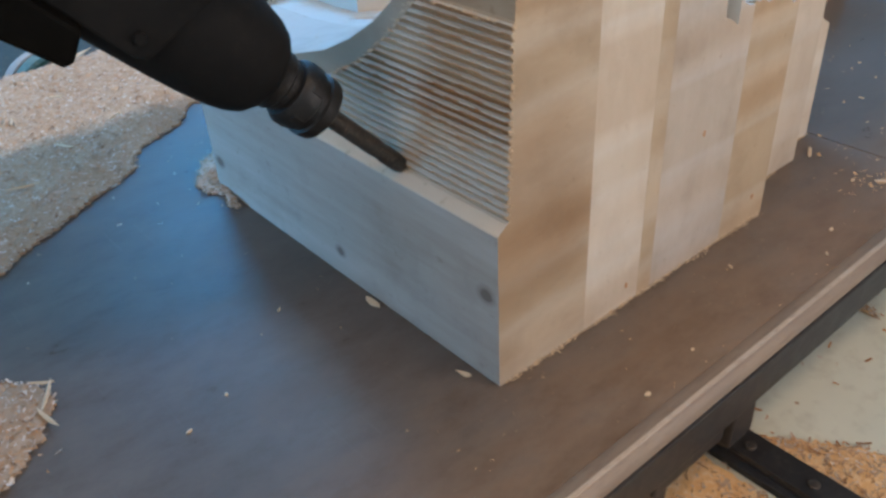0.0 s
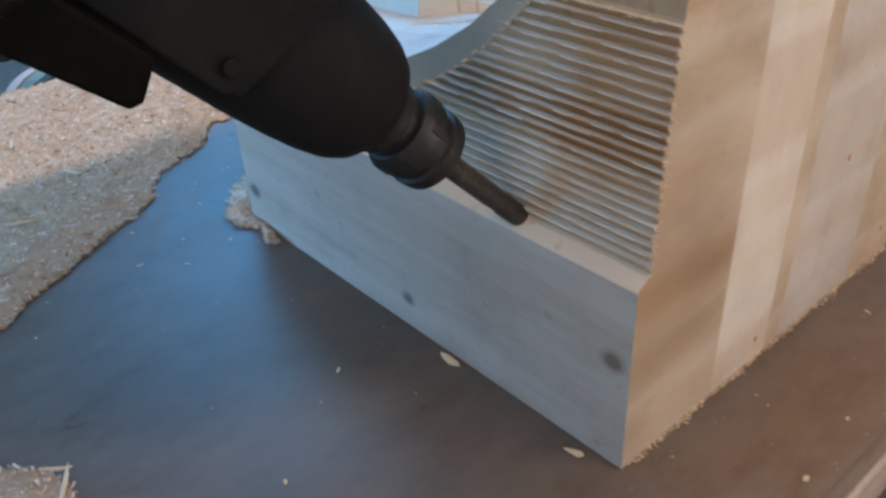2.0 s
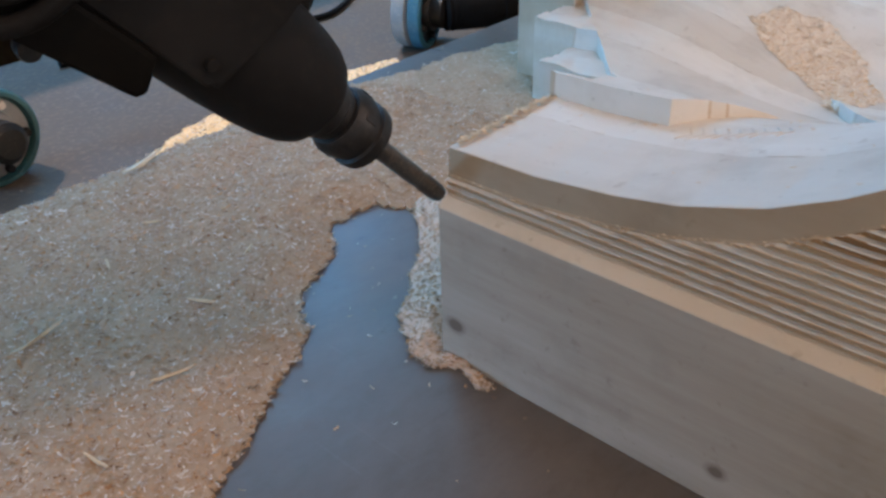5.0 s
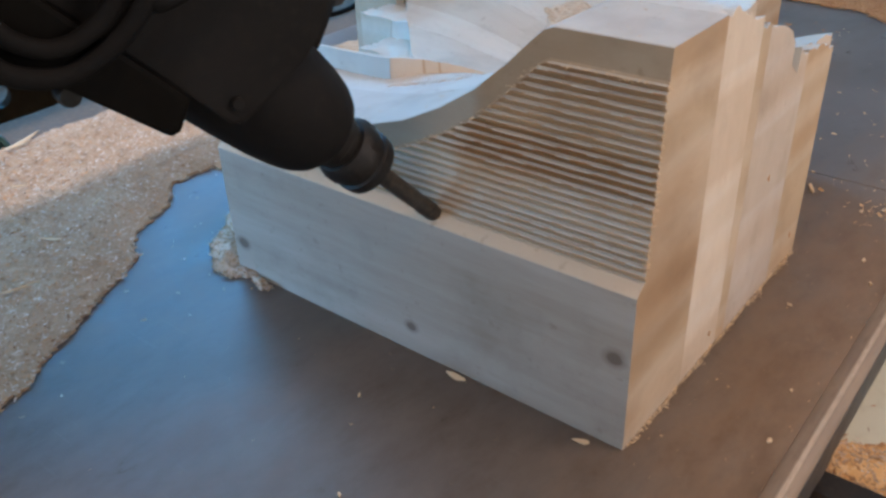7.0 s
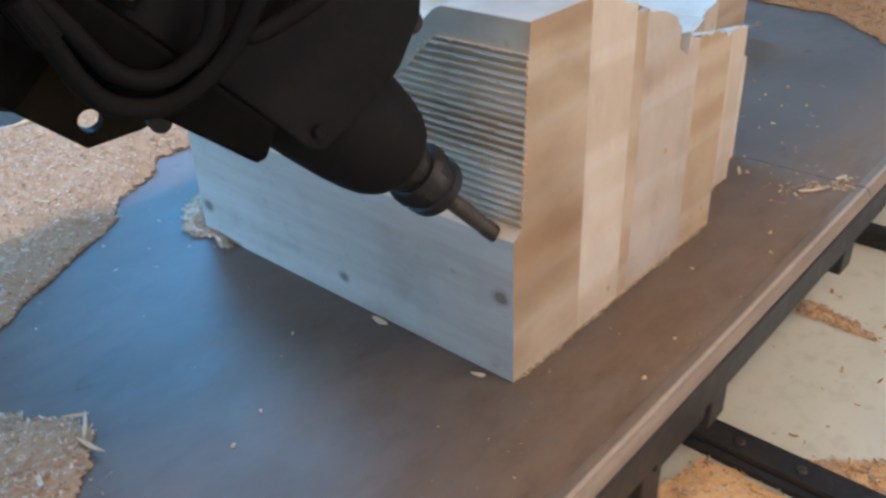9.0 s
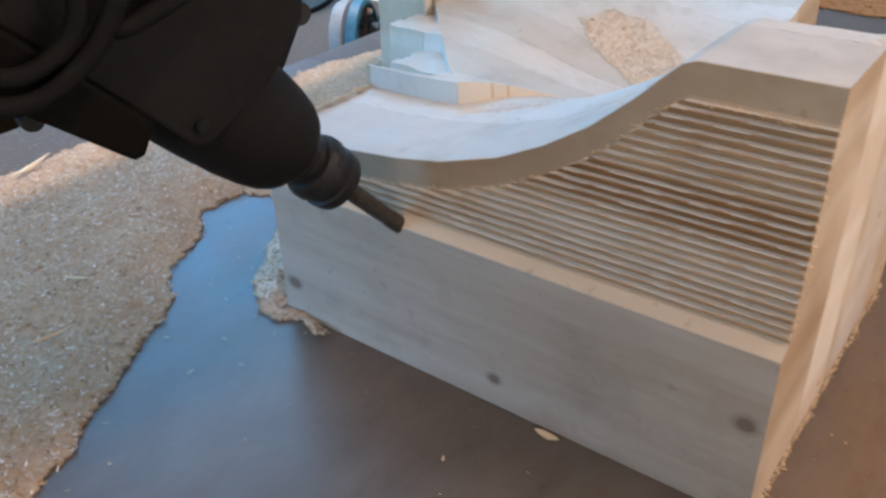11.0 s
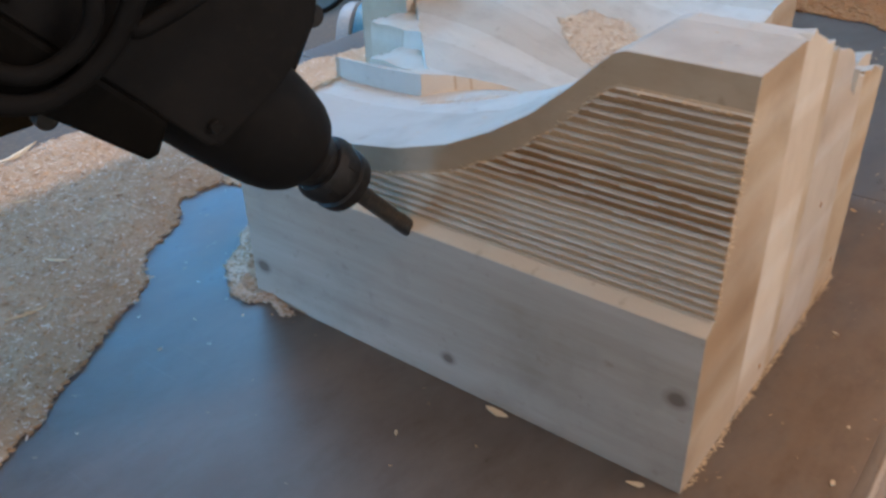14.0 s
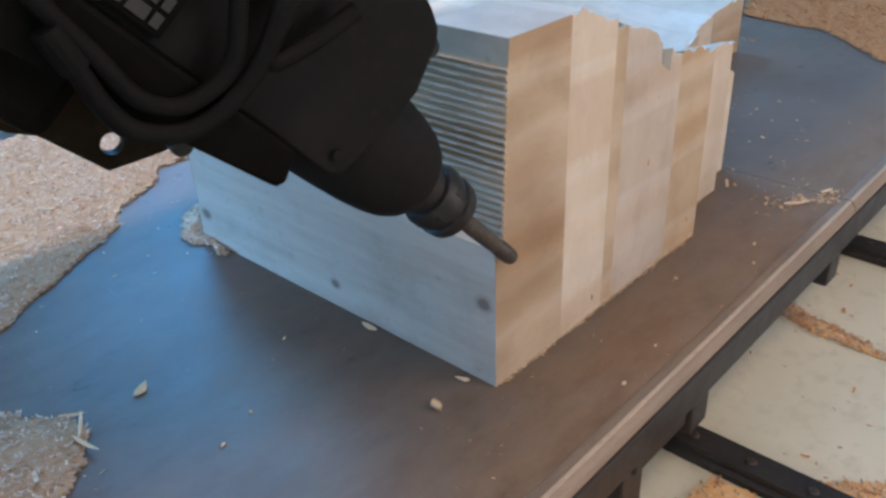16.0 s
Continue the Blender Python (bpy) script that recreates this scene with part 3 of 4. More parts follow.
def workpiece():
    root = empty("timber_workpiece")
    ob = part("front_board", front_board(), M_FRONT, root, "planed front board with freshly milled ridges")
    ob.data.materials.append(M_STEP)
    ob.data.materials.append(M_END)
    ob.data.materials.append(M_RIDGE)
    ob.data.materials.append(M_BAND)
    ob.data.materials.append(M_LEDGE)
    for p in ob.data.polygons:
        c = p.center
        if p.normal.y < -0.8:
            p.material_index = 2
        # band under the rim, with its shade in the colour
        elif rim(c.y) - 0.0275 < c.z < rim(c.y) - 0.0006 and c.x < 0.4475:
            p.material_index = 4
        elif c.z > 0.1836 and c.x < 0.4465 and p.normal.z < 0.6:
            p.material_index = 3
        elif 0.1737 < c.z < 0.1836 and c.x < 0.445:
            p.material_index = 5
        elif c.z > 0.174 and c.x < 0.5445:
            p.material_index = 1
    boards = ((0.5446, 0.632, 0.4423, 1.0035, M_BOARD), (0.6321, 0.655, 0.4423, 1.0025, M_TAN), (0.6551, 0.787, 0.4423, 1.003, M_GREYWOOD), (0.7871, 0.878, 0.4423, 1.0035, M_TAN),
              (0.8781, 0.937, 0.484, 1.14, M_GREYWOOD), (0.9375, 1.03, 0.485, 1.267, M_BOARD), (1.0305, 1.11, 0.512, 1.346, M_BOARD), (1.1105, 1.24, 0.70, 1.44, M_BOARD), (1.2405, 1.38, 0.772, 1.42, M_BOARD),
              (1.3805, 1.52, 0.775, 1.43, M_BOARD), (1.5205, 1.60, 0.785, 1.42, M_BOARD), (1.6005, 1.75, 0.786, 1.44, M_END))
    for k, (x0, x1, y0, y1, mat) in enumerate(boards):
        def rows_y(x, y0=y0, y1=y1):
            a = min(max(lip_line(min(max(x, 0.78), 1.15)), y0 + 0.02), y1 - 0.25)
            c = min(max(step_line(x), a + 0.06), y1 - 0.05) if x < 0.9374 else min(max(1.14 + (x - 0.937) / 1.1, a + 0.06), y1 - 0.04)
            return steps(y0, a - 0.0006, 18) + steps(a + 0.0006, c - 0.0006, 26) + steps(c + 0.0006, y1, 22)

        def height(x, y, k=k, y0=y0):
            z = crown(x, y)
            edge = 0.937 + (y - 1.14) * 1.1
            if y > 1.10 and x > 0.93:
                low = (0.112 if x < 1.03 else 0.142) + 0.006 * noise.noise((x * 25, y * 25, 6.0))
                if x < edge:
                    z = low
            if k == 6 and y < 0.60:
                z = min(z, 0.199 - 0.45 * (x - 1.04) + 0.5 * max(0.0, y - 0.54))
            if k == 7 and y > 1.33:
                z = 0.30
            ragged = 0.004 * noise.noise((x * 130, y * 60, k * 3.1)) + 0.006 * noise.noise((x * 40, 2.0, k * 1.7)) if y - y0 < 0.012 else 0
            return z + ragged - (0.008 if k == 1 and y < 0.5 else 0) - (0.026 if 0.735 < x < 0.76 and y < 0.47 else 0)
        xs = steps(x0, x1, 14, 0.592, 0.593, 0.7345, 0.7355, 0.7595, 0.7605)
        ob = part("board", column(xs, rows_y, height, 0.004, k + 1), mat, root)
        ob.data.materials.append(M_STEP)
        for p in ob.data.polygons:
            if p.normal.z > 0.35 or (abs(p.normal.z) > 0.001 and x0 + 0.003 < p.center.x < x1 - 0.003 and y0 + 0.004 < p.center.y < y1 - 0.004):
                p.material_index = 1
    # nail heads and small dark knots in the sawn side
    for x, y, z in ((0.612, 0.442, 0.024), (0.850, 0.442, 0.035), (0.725, 0.442, 0.165), (1.06, 0.5115, 0.165), (1.07, 0.5115, 0.11), (1.03, 0.5115, 0.05)):
        nail = lathe([(0.0014, -0.002), (0.0020, 0.0003), (0.0014, 0.0005)], 10, Matrix.Translation((x, y, z)) @ pose(0, 0, 0, 90) @ Matrix.Diagonal((0.8, 1.9, 1, 1)))
        part("nail", nail, M_REDDUST, root)
    tagged(root, "large laminated spruce block being milled into a curved form", "timber block")
    MOVING.append(root)


workpiece()


# ---- sawdust and chips ----
def flake_mesh(bm, x, y, z, size, rnd):
    """One curled shaving: a bent strip of four faces."""
    a = rnd.uniform(0, 2 * math.pi)
    l, w, tilt = size * rnd.uniform(0.7, 1.6), size * rnd.uniform(0.2, 0.5), rnd.uniform(-0.5, 0.5)
    ca, sa = math.cos(a), math.sin(a)
    prev = None
    for k in (-1, 0, 1):
        lift = 0.3 * size * abs(k) * rnd.uniform(0.1, 0.9)
        pair = [bm.verts.new((x + ca * l * k / 2 - sa * w * s / 2, y + sa * l * k / 2 + ca * w * s / 2, z + lift + tilt * 0.5 * w * s)) for s in (-1, 1)]
        if prev:
            bm.faces.new((prev[0], prev[1], pair[1], pair[0]))
        prev = pair


def inside(poly, x, y):
    hit = False
    for (ax, ay), (bx, by) in zip(poly, poly[1:] + poly[:1]):
        if (ay > y) != (by > y) and x < (bx - ax) * (y - ay) / (by - ay) + ax:
            hit = not hit
    return hit


def edge_distance(poly, x, y):
    best = 9.0
    for (ax, ay), (bx, by) in zip(poly, poly[1:] + poly[:1]):
        dx, dy = bx - ax, by - ay
        t = max(0.0, min(1.0, ((x - ax) * dx + (y - ay) * dy) / (dx * dx + dy * dy + 1e-12)))
        best = min(best, math.hypot(x - ax - t * dx, y - ay - t * dy))
    return best


def dust_pile(name, poly, deep, cell, flakes, size, mat, label, z0=0.0, seed=1, ride=True, slope=0.22, base=None):
    """A drift with ragged edge: a lumpy skin over its outline and loose flakes in it."""
    rnd = random.Random(seed)
    bm = bmesh.new()
    xs, ys = [p[0] for p in poly], [p[1] for p in poly]
    nx, ny = int((max(xs) - min(xs)) / cell) + 2, int((max(ys) - min(ys)) / cell) + 2
    grid = {}

    def depth(x, y):
        wx = x + 0.012 * noise.noise((x * 22, y * 22, seed)) + 0.007 * noise.noise((x * 90, y * 90, seed + 2.0))
        wy = y + 0.012 * noise.noise((x * 22, y * 22, seed + 5.0)) + 0.007 * noise.noise((x * 90, y * 90, seed + 7.0))
        if not inside(poly, wx, wy):
            return -1
        d = edge_distance(poly, wx, wy)
        return min(deep, 0.002 + d * slope) * (0.85 + 0.3 * noise.noise((x * 9, y * 9, seed))) + 0.0010 * noise.noise((x * 120, y * 120, 4.0)) + 0.0012

    def ground(x, y):
        return z0 if base is None else base(x, y)
    for i in range(nx):
        for j in range(ny):
            x, y = min(xs) + i * cell, min(ys) + j * cell
            d = depth(x, y)
            if d > 0:
                grid[i, j] = bm.verts.new((x + rnd.uniform(-0.3, 0.3) * cell, y + rnd.uniform(-0.3, 0.3) * cell, ground(x, y) + d))
    for (i, j), v in list(grid.items()):
        q = [grid.get(k) for k in ((i, j), (i + 1, j), (i + 1, j + 1), (i, j + 1))]
        if all(q):
            bm.faces.new(q)
    border = [e for e in bm.edges if len(e.link_faces) == 1]
    r = bmesh.ops.extrude_edge_only(bm, edges=border)
    for v in (g for g in r["geom"] if isinstance(g, bmesh.types.BMVert)):
        v.co.z = ground(v.co.x, v.co.y) + 0.0003
    for v in [v for v in bm.verts if not v.link_faces]:
        bm.verts.remove(v)
    root = empty(name)
    part("drift", bm, mat, root, smooth=True)
    bm = bmesh.new()
    made = 0
    while made < flakes:
        x, y = rnd.uniform(min(xs) - 0.012, max(xs) + 0.012), rnd.uniform(min(ys) - 0.012, max(ys) + 0.012)
        d = depth(x, y)
        if d > 0 or rnd.random() < 0.003:
            flake_mesh(bm, x, y, ground(x, y) + max(d, 0.0005) + rnd.uniform(-0.0004, 0.001), size * rnd.uniform(0.5, 1.4) * (1.8 if rnd.random() < 0.04 else 1), rnd)
            made += 1
    tagged(part("flakes", bm, {M_REDDUST: M_REDDUST, M_PALEDUST: M_PALEFLAKE}.get(mat, M_FLAKE), root), kind="stuff")
    tagged(root, label, "sawdust", kind="stuff")
    if ride:
        MOVING.append(root)
    return root


dust_pile("sawdust_drift", [(-0.5, 0.95), (0.02, 0.955), (0.083, 0.978), (0.157, 1.014), (0.2, 1.046), (0.254, 1.08), (0.335, 1.121), (0.361, 1.139), (0.384, 1.186), (0.446, 1.211), (0.49, 1.25),
          (0.526, 1.284), (0.593, 1.281), (0.64, 1.22), (0.70, 1.02), (0.90, 1.16), (0.935, 1.28), (0.93, 1.42), (0.93, 1.56), (0.85, 1.655), (-0.5, 1.655)],
          0.016, 0.0055, 64000, 0.0040, M_DUST, "pale drift of fresh sawdust and shavings on the table")
dust_pile("sawdust_heap", [(0.409, 0.931), (0.414, 0.925), (0.42, 0.935), (0.421, 1.004), (0.56, 1.006), (0.66, 1.008), (0.72, 1.07), (0.70, 1.24), (0.622, 1.25), (0.58, 1.19), (0.531, 1.149), (0.47, 1.108), (0.435, 1.08), (0.404, 1.03), (0.398, 0.985)],
          0.045, 0.004, 9000, 0.0034, M_HEAP, "heap of pale sawdust banked against the block's end", seed=3, slope=0.75)
dust_pile("thin_sawdust", [(0.62, 1.24), (0.72, 1.02), (0.90, 1.15), (0.96, 1.27), (1.05, 1.355), (1.20, 1.45), (1.40, 1.455), (1.42, 1.52), (1.22, 1.565), (1.10, 1.60), (0.98, 1.60), (0.86, 1.645), (0.70, 1.63), (0.55, 1.40)],
          0.0022, 0.006, 9000, 0.0034, M_DUST, "thin veil of pale sawdust over the back of the table", seed=29, slope=0.05)
dust_pile("sawdust_patch", [(-0.3, 0.82), (-0.02, 0.84), (0.045, 0.825), (0.085, 0.77), (0.092, 0.725), (0.06, 0.69), (0.04, 0.665), (-0.05, 0.62), (-0.3, 0.6)],
          0.014, 0.005, 6000, 0.0045, M_DUST, "patch of sawdust and splinters on the dark table", seed=5)
dust_pile("red_sawdust_drift", [(1.80, 0.45), (1.95, 0.36), (2.4, 0.33), (2.7, 0.36), (2.7, 0.99), (2.2, 0.97), (2.06, 0.92), (2.02, 0.68)],
          0.0012, 0.012, 9000, 0.008, M_REDDUST, "reddish sawdust spread at the far end of the table", seed=7)
dust_pile("bowl_sawdust", [(1.296, 1.099), (1.405, 1.088), (1.422, 1.002), (1.356, 0.918), (1.224, 0.848), (1.08, 0.84), (1.10, 0.89), (1.182, 0.962), (1.216, 1.031)],
          0.002, 0.005, 5200, 0.0042, M_PALEDUST, "loose shavings lying in the block's hollow", seed=11, base=lambda x, y: crown(x, y) - 0.002, slope=0.16)
dust_pile("floor_sawdust", [(0.776, 0.515), (0.782, 0.508), (0.80, 0.465), (0.885, 0.352), (0.96, 0.1), (1.0, -0.4), (0.775, -0.4), (0.776, 0.2)],
          0.02, 0.007, 5000, 0.006, M_ORANGE, "orange sawdust swept along the floor rail", z0=FLOOR, seed=13, ride=False)
dust_pile("floor_sawdust", [(0.3, -0.2), (0.724, -0.2), (0.724, 0.57), (0.65, 0.585), (0.5, 0.7), (0.3, 0.6)],
          0.012, 0.008, 4000, 0.006, M_ORANGE, "thin sawdust on the floor beside the rail", z0=FLOOR, seed=17, ride=False)
dust_pile("floor_sawdust", [(1.19, 0.74), (1.135, 0.60), (1.14, 0.53), (1.135, 0.47), (1.155, 0.47), (1.175, 0.52), (1.185, 0.58), (1.23, 0.72)],
          0.015, 0.005, 900, 0.006, M_ORANGE, "small streak of sawdust on the floor", z0=FLOOR, seed=19, ride=False)
dust_pile("floor_sawdust", [(-0.3, 1.70), (0.3, 1.72), (0.62, 1.80), (0.80, 1.92), (0.95, 1.97), (1.35, 1.95), (1.55, 1.90), (1.5, 1.70), (1.2, 1.60), (-0.3, 1.5)],
          0.02, 0.010, 5000, 0.007, M_ORANGE, "orange sawdust fallen to the floor behind the table", z0=FLOOR + 0.006, seed=23, ride=False)
# thin sheet added to stand in for the brown dusty floor there
tagged(part("rubber_mat", box(-1.4, 2.3, 1.45, 4.0, FLOOR, FLOOR + 0.006, 0.002), M_BACKFLOOR), "brown dusty floor behind the table, laid as a thin sheet", "mat")
# dark specks trodden into the floor paint
specks = bmesh.new()
speck_rnd = random.Random(31)
for _ in range(240):
    flake_mesh(specks, speck_rnd.uniform(0.8, 2.6), speck_rnd.uniform(-0.5, 1.0), FLOOR + 0.0012, speck_rnd.choice((0.004, 0.006, 0.012)), speck_rnd)
tagged(part("floor_debris", specks, M_REDDUST), "scattered chips and crumbs on the floor", "debris", kind="stuff")


def wood_chip(x, y, length, width, turn, z=0.0, lift=0.0015, label="pale wood chip lying on the dark table"):
    rnd = random.Random(int(1e4 * (x + 7 * y)))
    n = 7
    pts = [(length / 2 * math.cos(2 * math.pi * k / n) * rnd.uniform(0.7, 1.2), width / 2 * math.sin(2 * math.pi * k / n) * rnd.uniform(0.7, 1.2)) for k in range(n)]
    bm = prism(pts, 0.0, lift, lambda u, v, w: Vector((u, v, w + 0.12 * abs(u))), 0)
    root = part("wood_chip", bm, M_CHIP)
    root.matrix_world = pose(x, y, z + 0.0003, 0, 0, turn)
    root["at"] = (x, y, z + 0.0003, turn)
    tagged(root, label, "wood chip", "chips on the table")
    MOVING.append(root)


for x, y, l, w, a in ((0.414, 0.636, 0.030, 0.012, 92), (0.409, 0.478, 0.022, 0.008, 110), (0.516, 0.336, 0.009, 0.007, 0), (1.06, 0.478, 0.040, 0.009, 30), (0.85, 0.338, 0.009, 0.005, 40),
                      (1.03, 0.40, 0.010, 0.007, 20), (0.90, 0.36, 0.010, 0.006, 10), (1.06, 0.365, 0.045, 0.012, 140), (1.13, 0.345, 0.035, 0.012, 160), (0.33, 0.70, 0.008, 0.004, 30),
                      (0.22, 0.62, 0.007, 0.005, 60), (0.60, 0.345, 0.006, 0.004, 0), (0.75, 0.40, 0.008, 0.003, 75), (0.17, 0.60, 0.009, 0.004, 20), (0.54, 1.12, 0.010, 0.006, 45)):
    wood_chip(x, y, l * 0.85, w * 0.7, a)


for x, y, l, w, a, z in ((0.15, 1.325, 0.075, 0.006, 15, 0.019), (0.21, 1.167, 0.045, 0.004, 165, 0.018), (0.30, 1.25, 0.035, 0.004, 120, 0.018), (0.45, 1.62, 0.09, 0.012, 20, 0.014), (0.27, 1.40, 0.03, 0.004, 70, 0.019),
                         (0.40, 1.30, 0.03, 0.004, 30, 0.018), (0.10, 1.12, 0.04, 0.004, 100, 0.018), (0.36, 1.45, 0.025, 0.004, 150, 0.018), (0.085, 0.735, 0.045, 0.005, 60, 0.006), (0.075, 0.705, 0.040, 0.005, 100, 0.006),
                         (0.088, 0.76, 0.030, 0.004, 140, 0.006)):
    wood_chip(x, y, l, w, a, z, 0.0012, "long pale splinter lying on the sawdust")
wood_chip(0.163, 0.748, 0.024, 0.013, 35, label="orange wood chip thrown onto the table")
THROWN = MOVING.pop()
THROWN.data.materials[0] = M_ORANGECHIP
wood_chip(0.30, 0.33, 0.022, 0.015, 60, label="pale pink wood chip falling onto the table")
FALLING = MOVING.pop()


def splinter_fringe():
    """Torn fibres and crumbs left along the foot of the sawn side."""
    rnd = random.Random(4)
    bm = bmesh.new()
    for x0, x1, y in ((0.43, 0.875, 0.441), (0.88, 0.98, 0.483), (0.99, 1.1, 0.511)):
        for _ in range(int((x1 - x0) * 1300)):
            x = rnd.uniform(x0, x1)
            clump = 0.5 + 0.9 * noise.noise((x * 25, 1.0, 0.0))
            flake_mesh(bm, x, y - abs(rnd.gauss(0, 0.0030)) * max(0.15, clump), rnd.uniform(0.0006, 0.003), 0.0023 * rnd.uniform(0.5, 1.6), rnd)
    ob = tagged(part("splinters", bm, M_CHIP), "torn pale fibres along the foot of the block", "splinters", kind="stuff")
    MOVING.append(ob)


splinter_fringe()


def loose_crumbs():
    """Crumbs strewn over the milled surfaces, the ends of the ridges and the torn rims."""
    rnd = random.Random(21)
    bm = bmesh.new()
    for _ in range(900):
        x, y = rnd.uniform(0.45, 1.05), rnd.uniform(0.46, 0.99)
        if rnd.random() < 0.35 + 0.65 * (y < 0.58):
            flake_mesh(bm, x, y, crown(x, y) + 0.0012, rnd.choice((0.0014, 0.002, 0.0035)), rnd)
    for _ in range(700):
        y = rnd.uniform(0.45, 0.99)
        if rnd.random() < 0.25 + 0.75 * max(0.0, noise.noise((y * 30, 0.0, 8.0))) * 2:
            flake_mesh(bm, 0.4375 - abs(rnd.gauss(0, 0.0015)), y, rim(y) - 0.028 + rnd.gauss(0, 0.0015), 0.0028 * rnd.uniform(0.5, 1.5), rnd)
    for _ in range(500):
        x = rnd.uniform(0.445, 0.60)
        flake_mesh(bm, x, 1.0 - abs(rnd.gauss(0, 0.003)), 0.2305 + abs(rnd.gauss(0, 0.0015)), 0.004 * rnd.uniform(0.5, 1.5), rnd)
    for _ in range(260):
        z = rnd.uniform(0.19, 0.36)
        flake_mesh(bm, 0.4345 + 0.0075 * (z - 0.192) / 0.2 + rnd.gauss(0, 0.001), 0.4425 + rnd.gauss(0, 0.0012), z, 0.0022 * rnd.uniform(0.5, 1.6), rnd)
    ob = tagged(part("crumbs", bm, M_CHIP), "pale crumbs and torn fibres on the milled wood", "crumbs", kind="stuff")
    MOVING.append(ob)


loose_crumbs()


def seam_crumbs():
    """Orange crumbs and slivers swept against the joint of the table top."""
    rnd = random.Random(61)
    bm = bmesh.new()
    for cx, cy, spread, n in ((1.10, 0.335, 0.016, 60), (1.07, 0.365, 0.014, 45), (1.02, 0.385, 0.02, 18), (1.12, 0.42, 0.05, 20), (1.3, 0.55, 0.16, 60)):
        for _ in range(n):
            flake_mesh(bm, cx + rnd.gauss(0, spread), cy + rnd.gauss(0, spread * 0.6), 0.0012 + rnd.uniform(0, 0.003), rnd.choice((0.003, 0.005, 0.008)), rnd)
    for _ in range(170):
        flake_mesh(bm, rnd.uniform(0.2, 1.1), rnd.uniform(0.32, 0.44) if rnd.random() < 0.6 else rnd.uniform(0.44, 0.9), 0.0008, rnd.choice((0.0010, 0.0014, 0.0022)), rnd)
    MOVING.append(tagged(part("table_crumbs", bm, M_ORANGECHIP), "orange crumbs strewn over the table and its joint", "crumbs", kind="stuff"))


seam_crumbs()


def tool_marks():
    """A row of shallow crescent chatter marks left by the cutter in the hollow."""
    bm = bmesh.new()
    for k in range(9):
        cx, cy = 0.580 + 0.0042 * k + 0.001 * math.sin(3 * k), 0.838 - 0.0095 * k
        for side in (-1, 1):
            prev = None
            for q in range(5):
                x, y = cx + side * 0.004 * q, cy + 0.0032 * q - 0.0002 * q * q
                z, w = crown(x, y) + 0.0008, 0.0016 * (1 - 0.15 * q)
                ring = [bm.verts.new((x, y - w, z - 0.001)), bm.verts.new((x, y, z + 0.0001)), bm.verts.new((x, y + w, z - 0.001))]
                if prev:
                    bm.faces.new((prev[0], ring[0], ring[1], prev[1]))
                    bm.faces.new((prev[1], ring[1], ring[2], prev[2]))
                prev = ring
    MOVING.append(tagged(part("tool_marks", bm, M_STEP), "row of shallow crescent cutter marks in the hollow", "tool marks", kind="stuff"))


tool_marks()


# ---- the floor rails ----
def floor_rail(x0):
    root = empty("floor_rail", pose(x0, 0, FLOOR))
    pts = [(-0.023, 0), (0.023, 0), (0.023, 0.010), (0.017, 0.015), (0.024, 0.022), (0.024, 0.029), (-0.019, 0.029), (-0.019, 0.022), (-0.017, 0.015), (-0.023, 0.010)]
    part("rail", prism(pts, -3.0, 1.62, lambda x, z, y: Vector((x, y, z)), 0), M_BLACK, root)
    bolt = lathe([(0.0075, 0), (0.0075, 0.0018), (0.006, 0.0026)], 16)
    first = part("bolt", bolt, M_CUTTER, root)
    for k in range(-12, 18):
        b = first if k == -12 else new("bolt", first.data)
        b.parent, b.location = root, (0, 0.02 + k * 0.085, 0.0292)
    tagged(root, "black steel linear rail bolted along the floor", "rail")
    return root


floor_rail(0.750)
floor_rail(1.468)


# ---- the milling head ----
TIP = Vector((0.432, 0.70, 0.0))
AX = Vector((-0.071, 0.012, 0.076)).normalized()
NN = (Vector((0.22, 0.97, 0.06)) - AX * AX.dot(Vector((0.22, 0.97, 0.06)))).normalized()
QQ = NN.cross(AX)


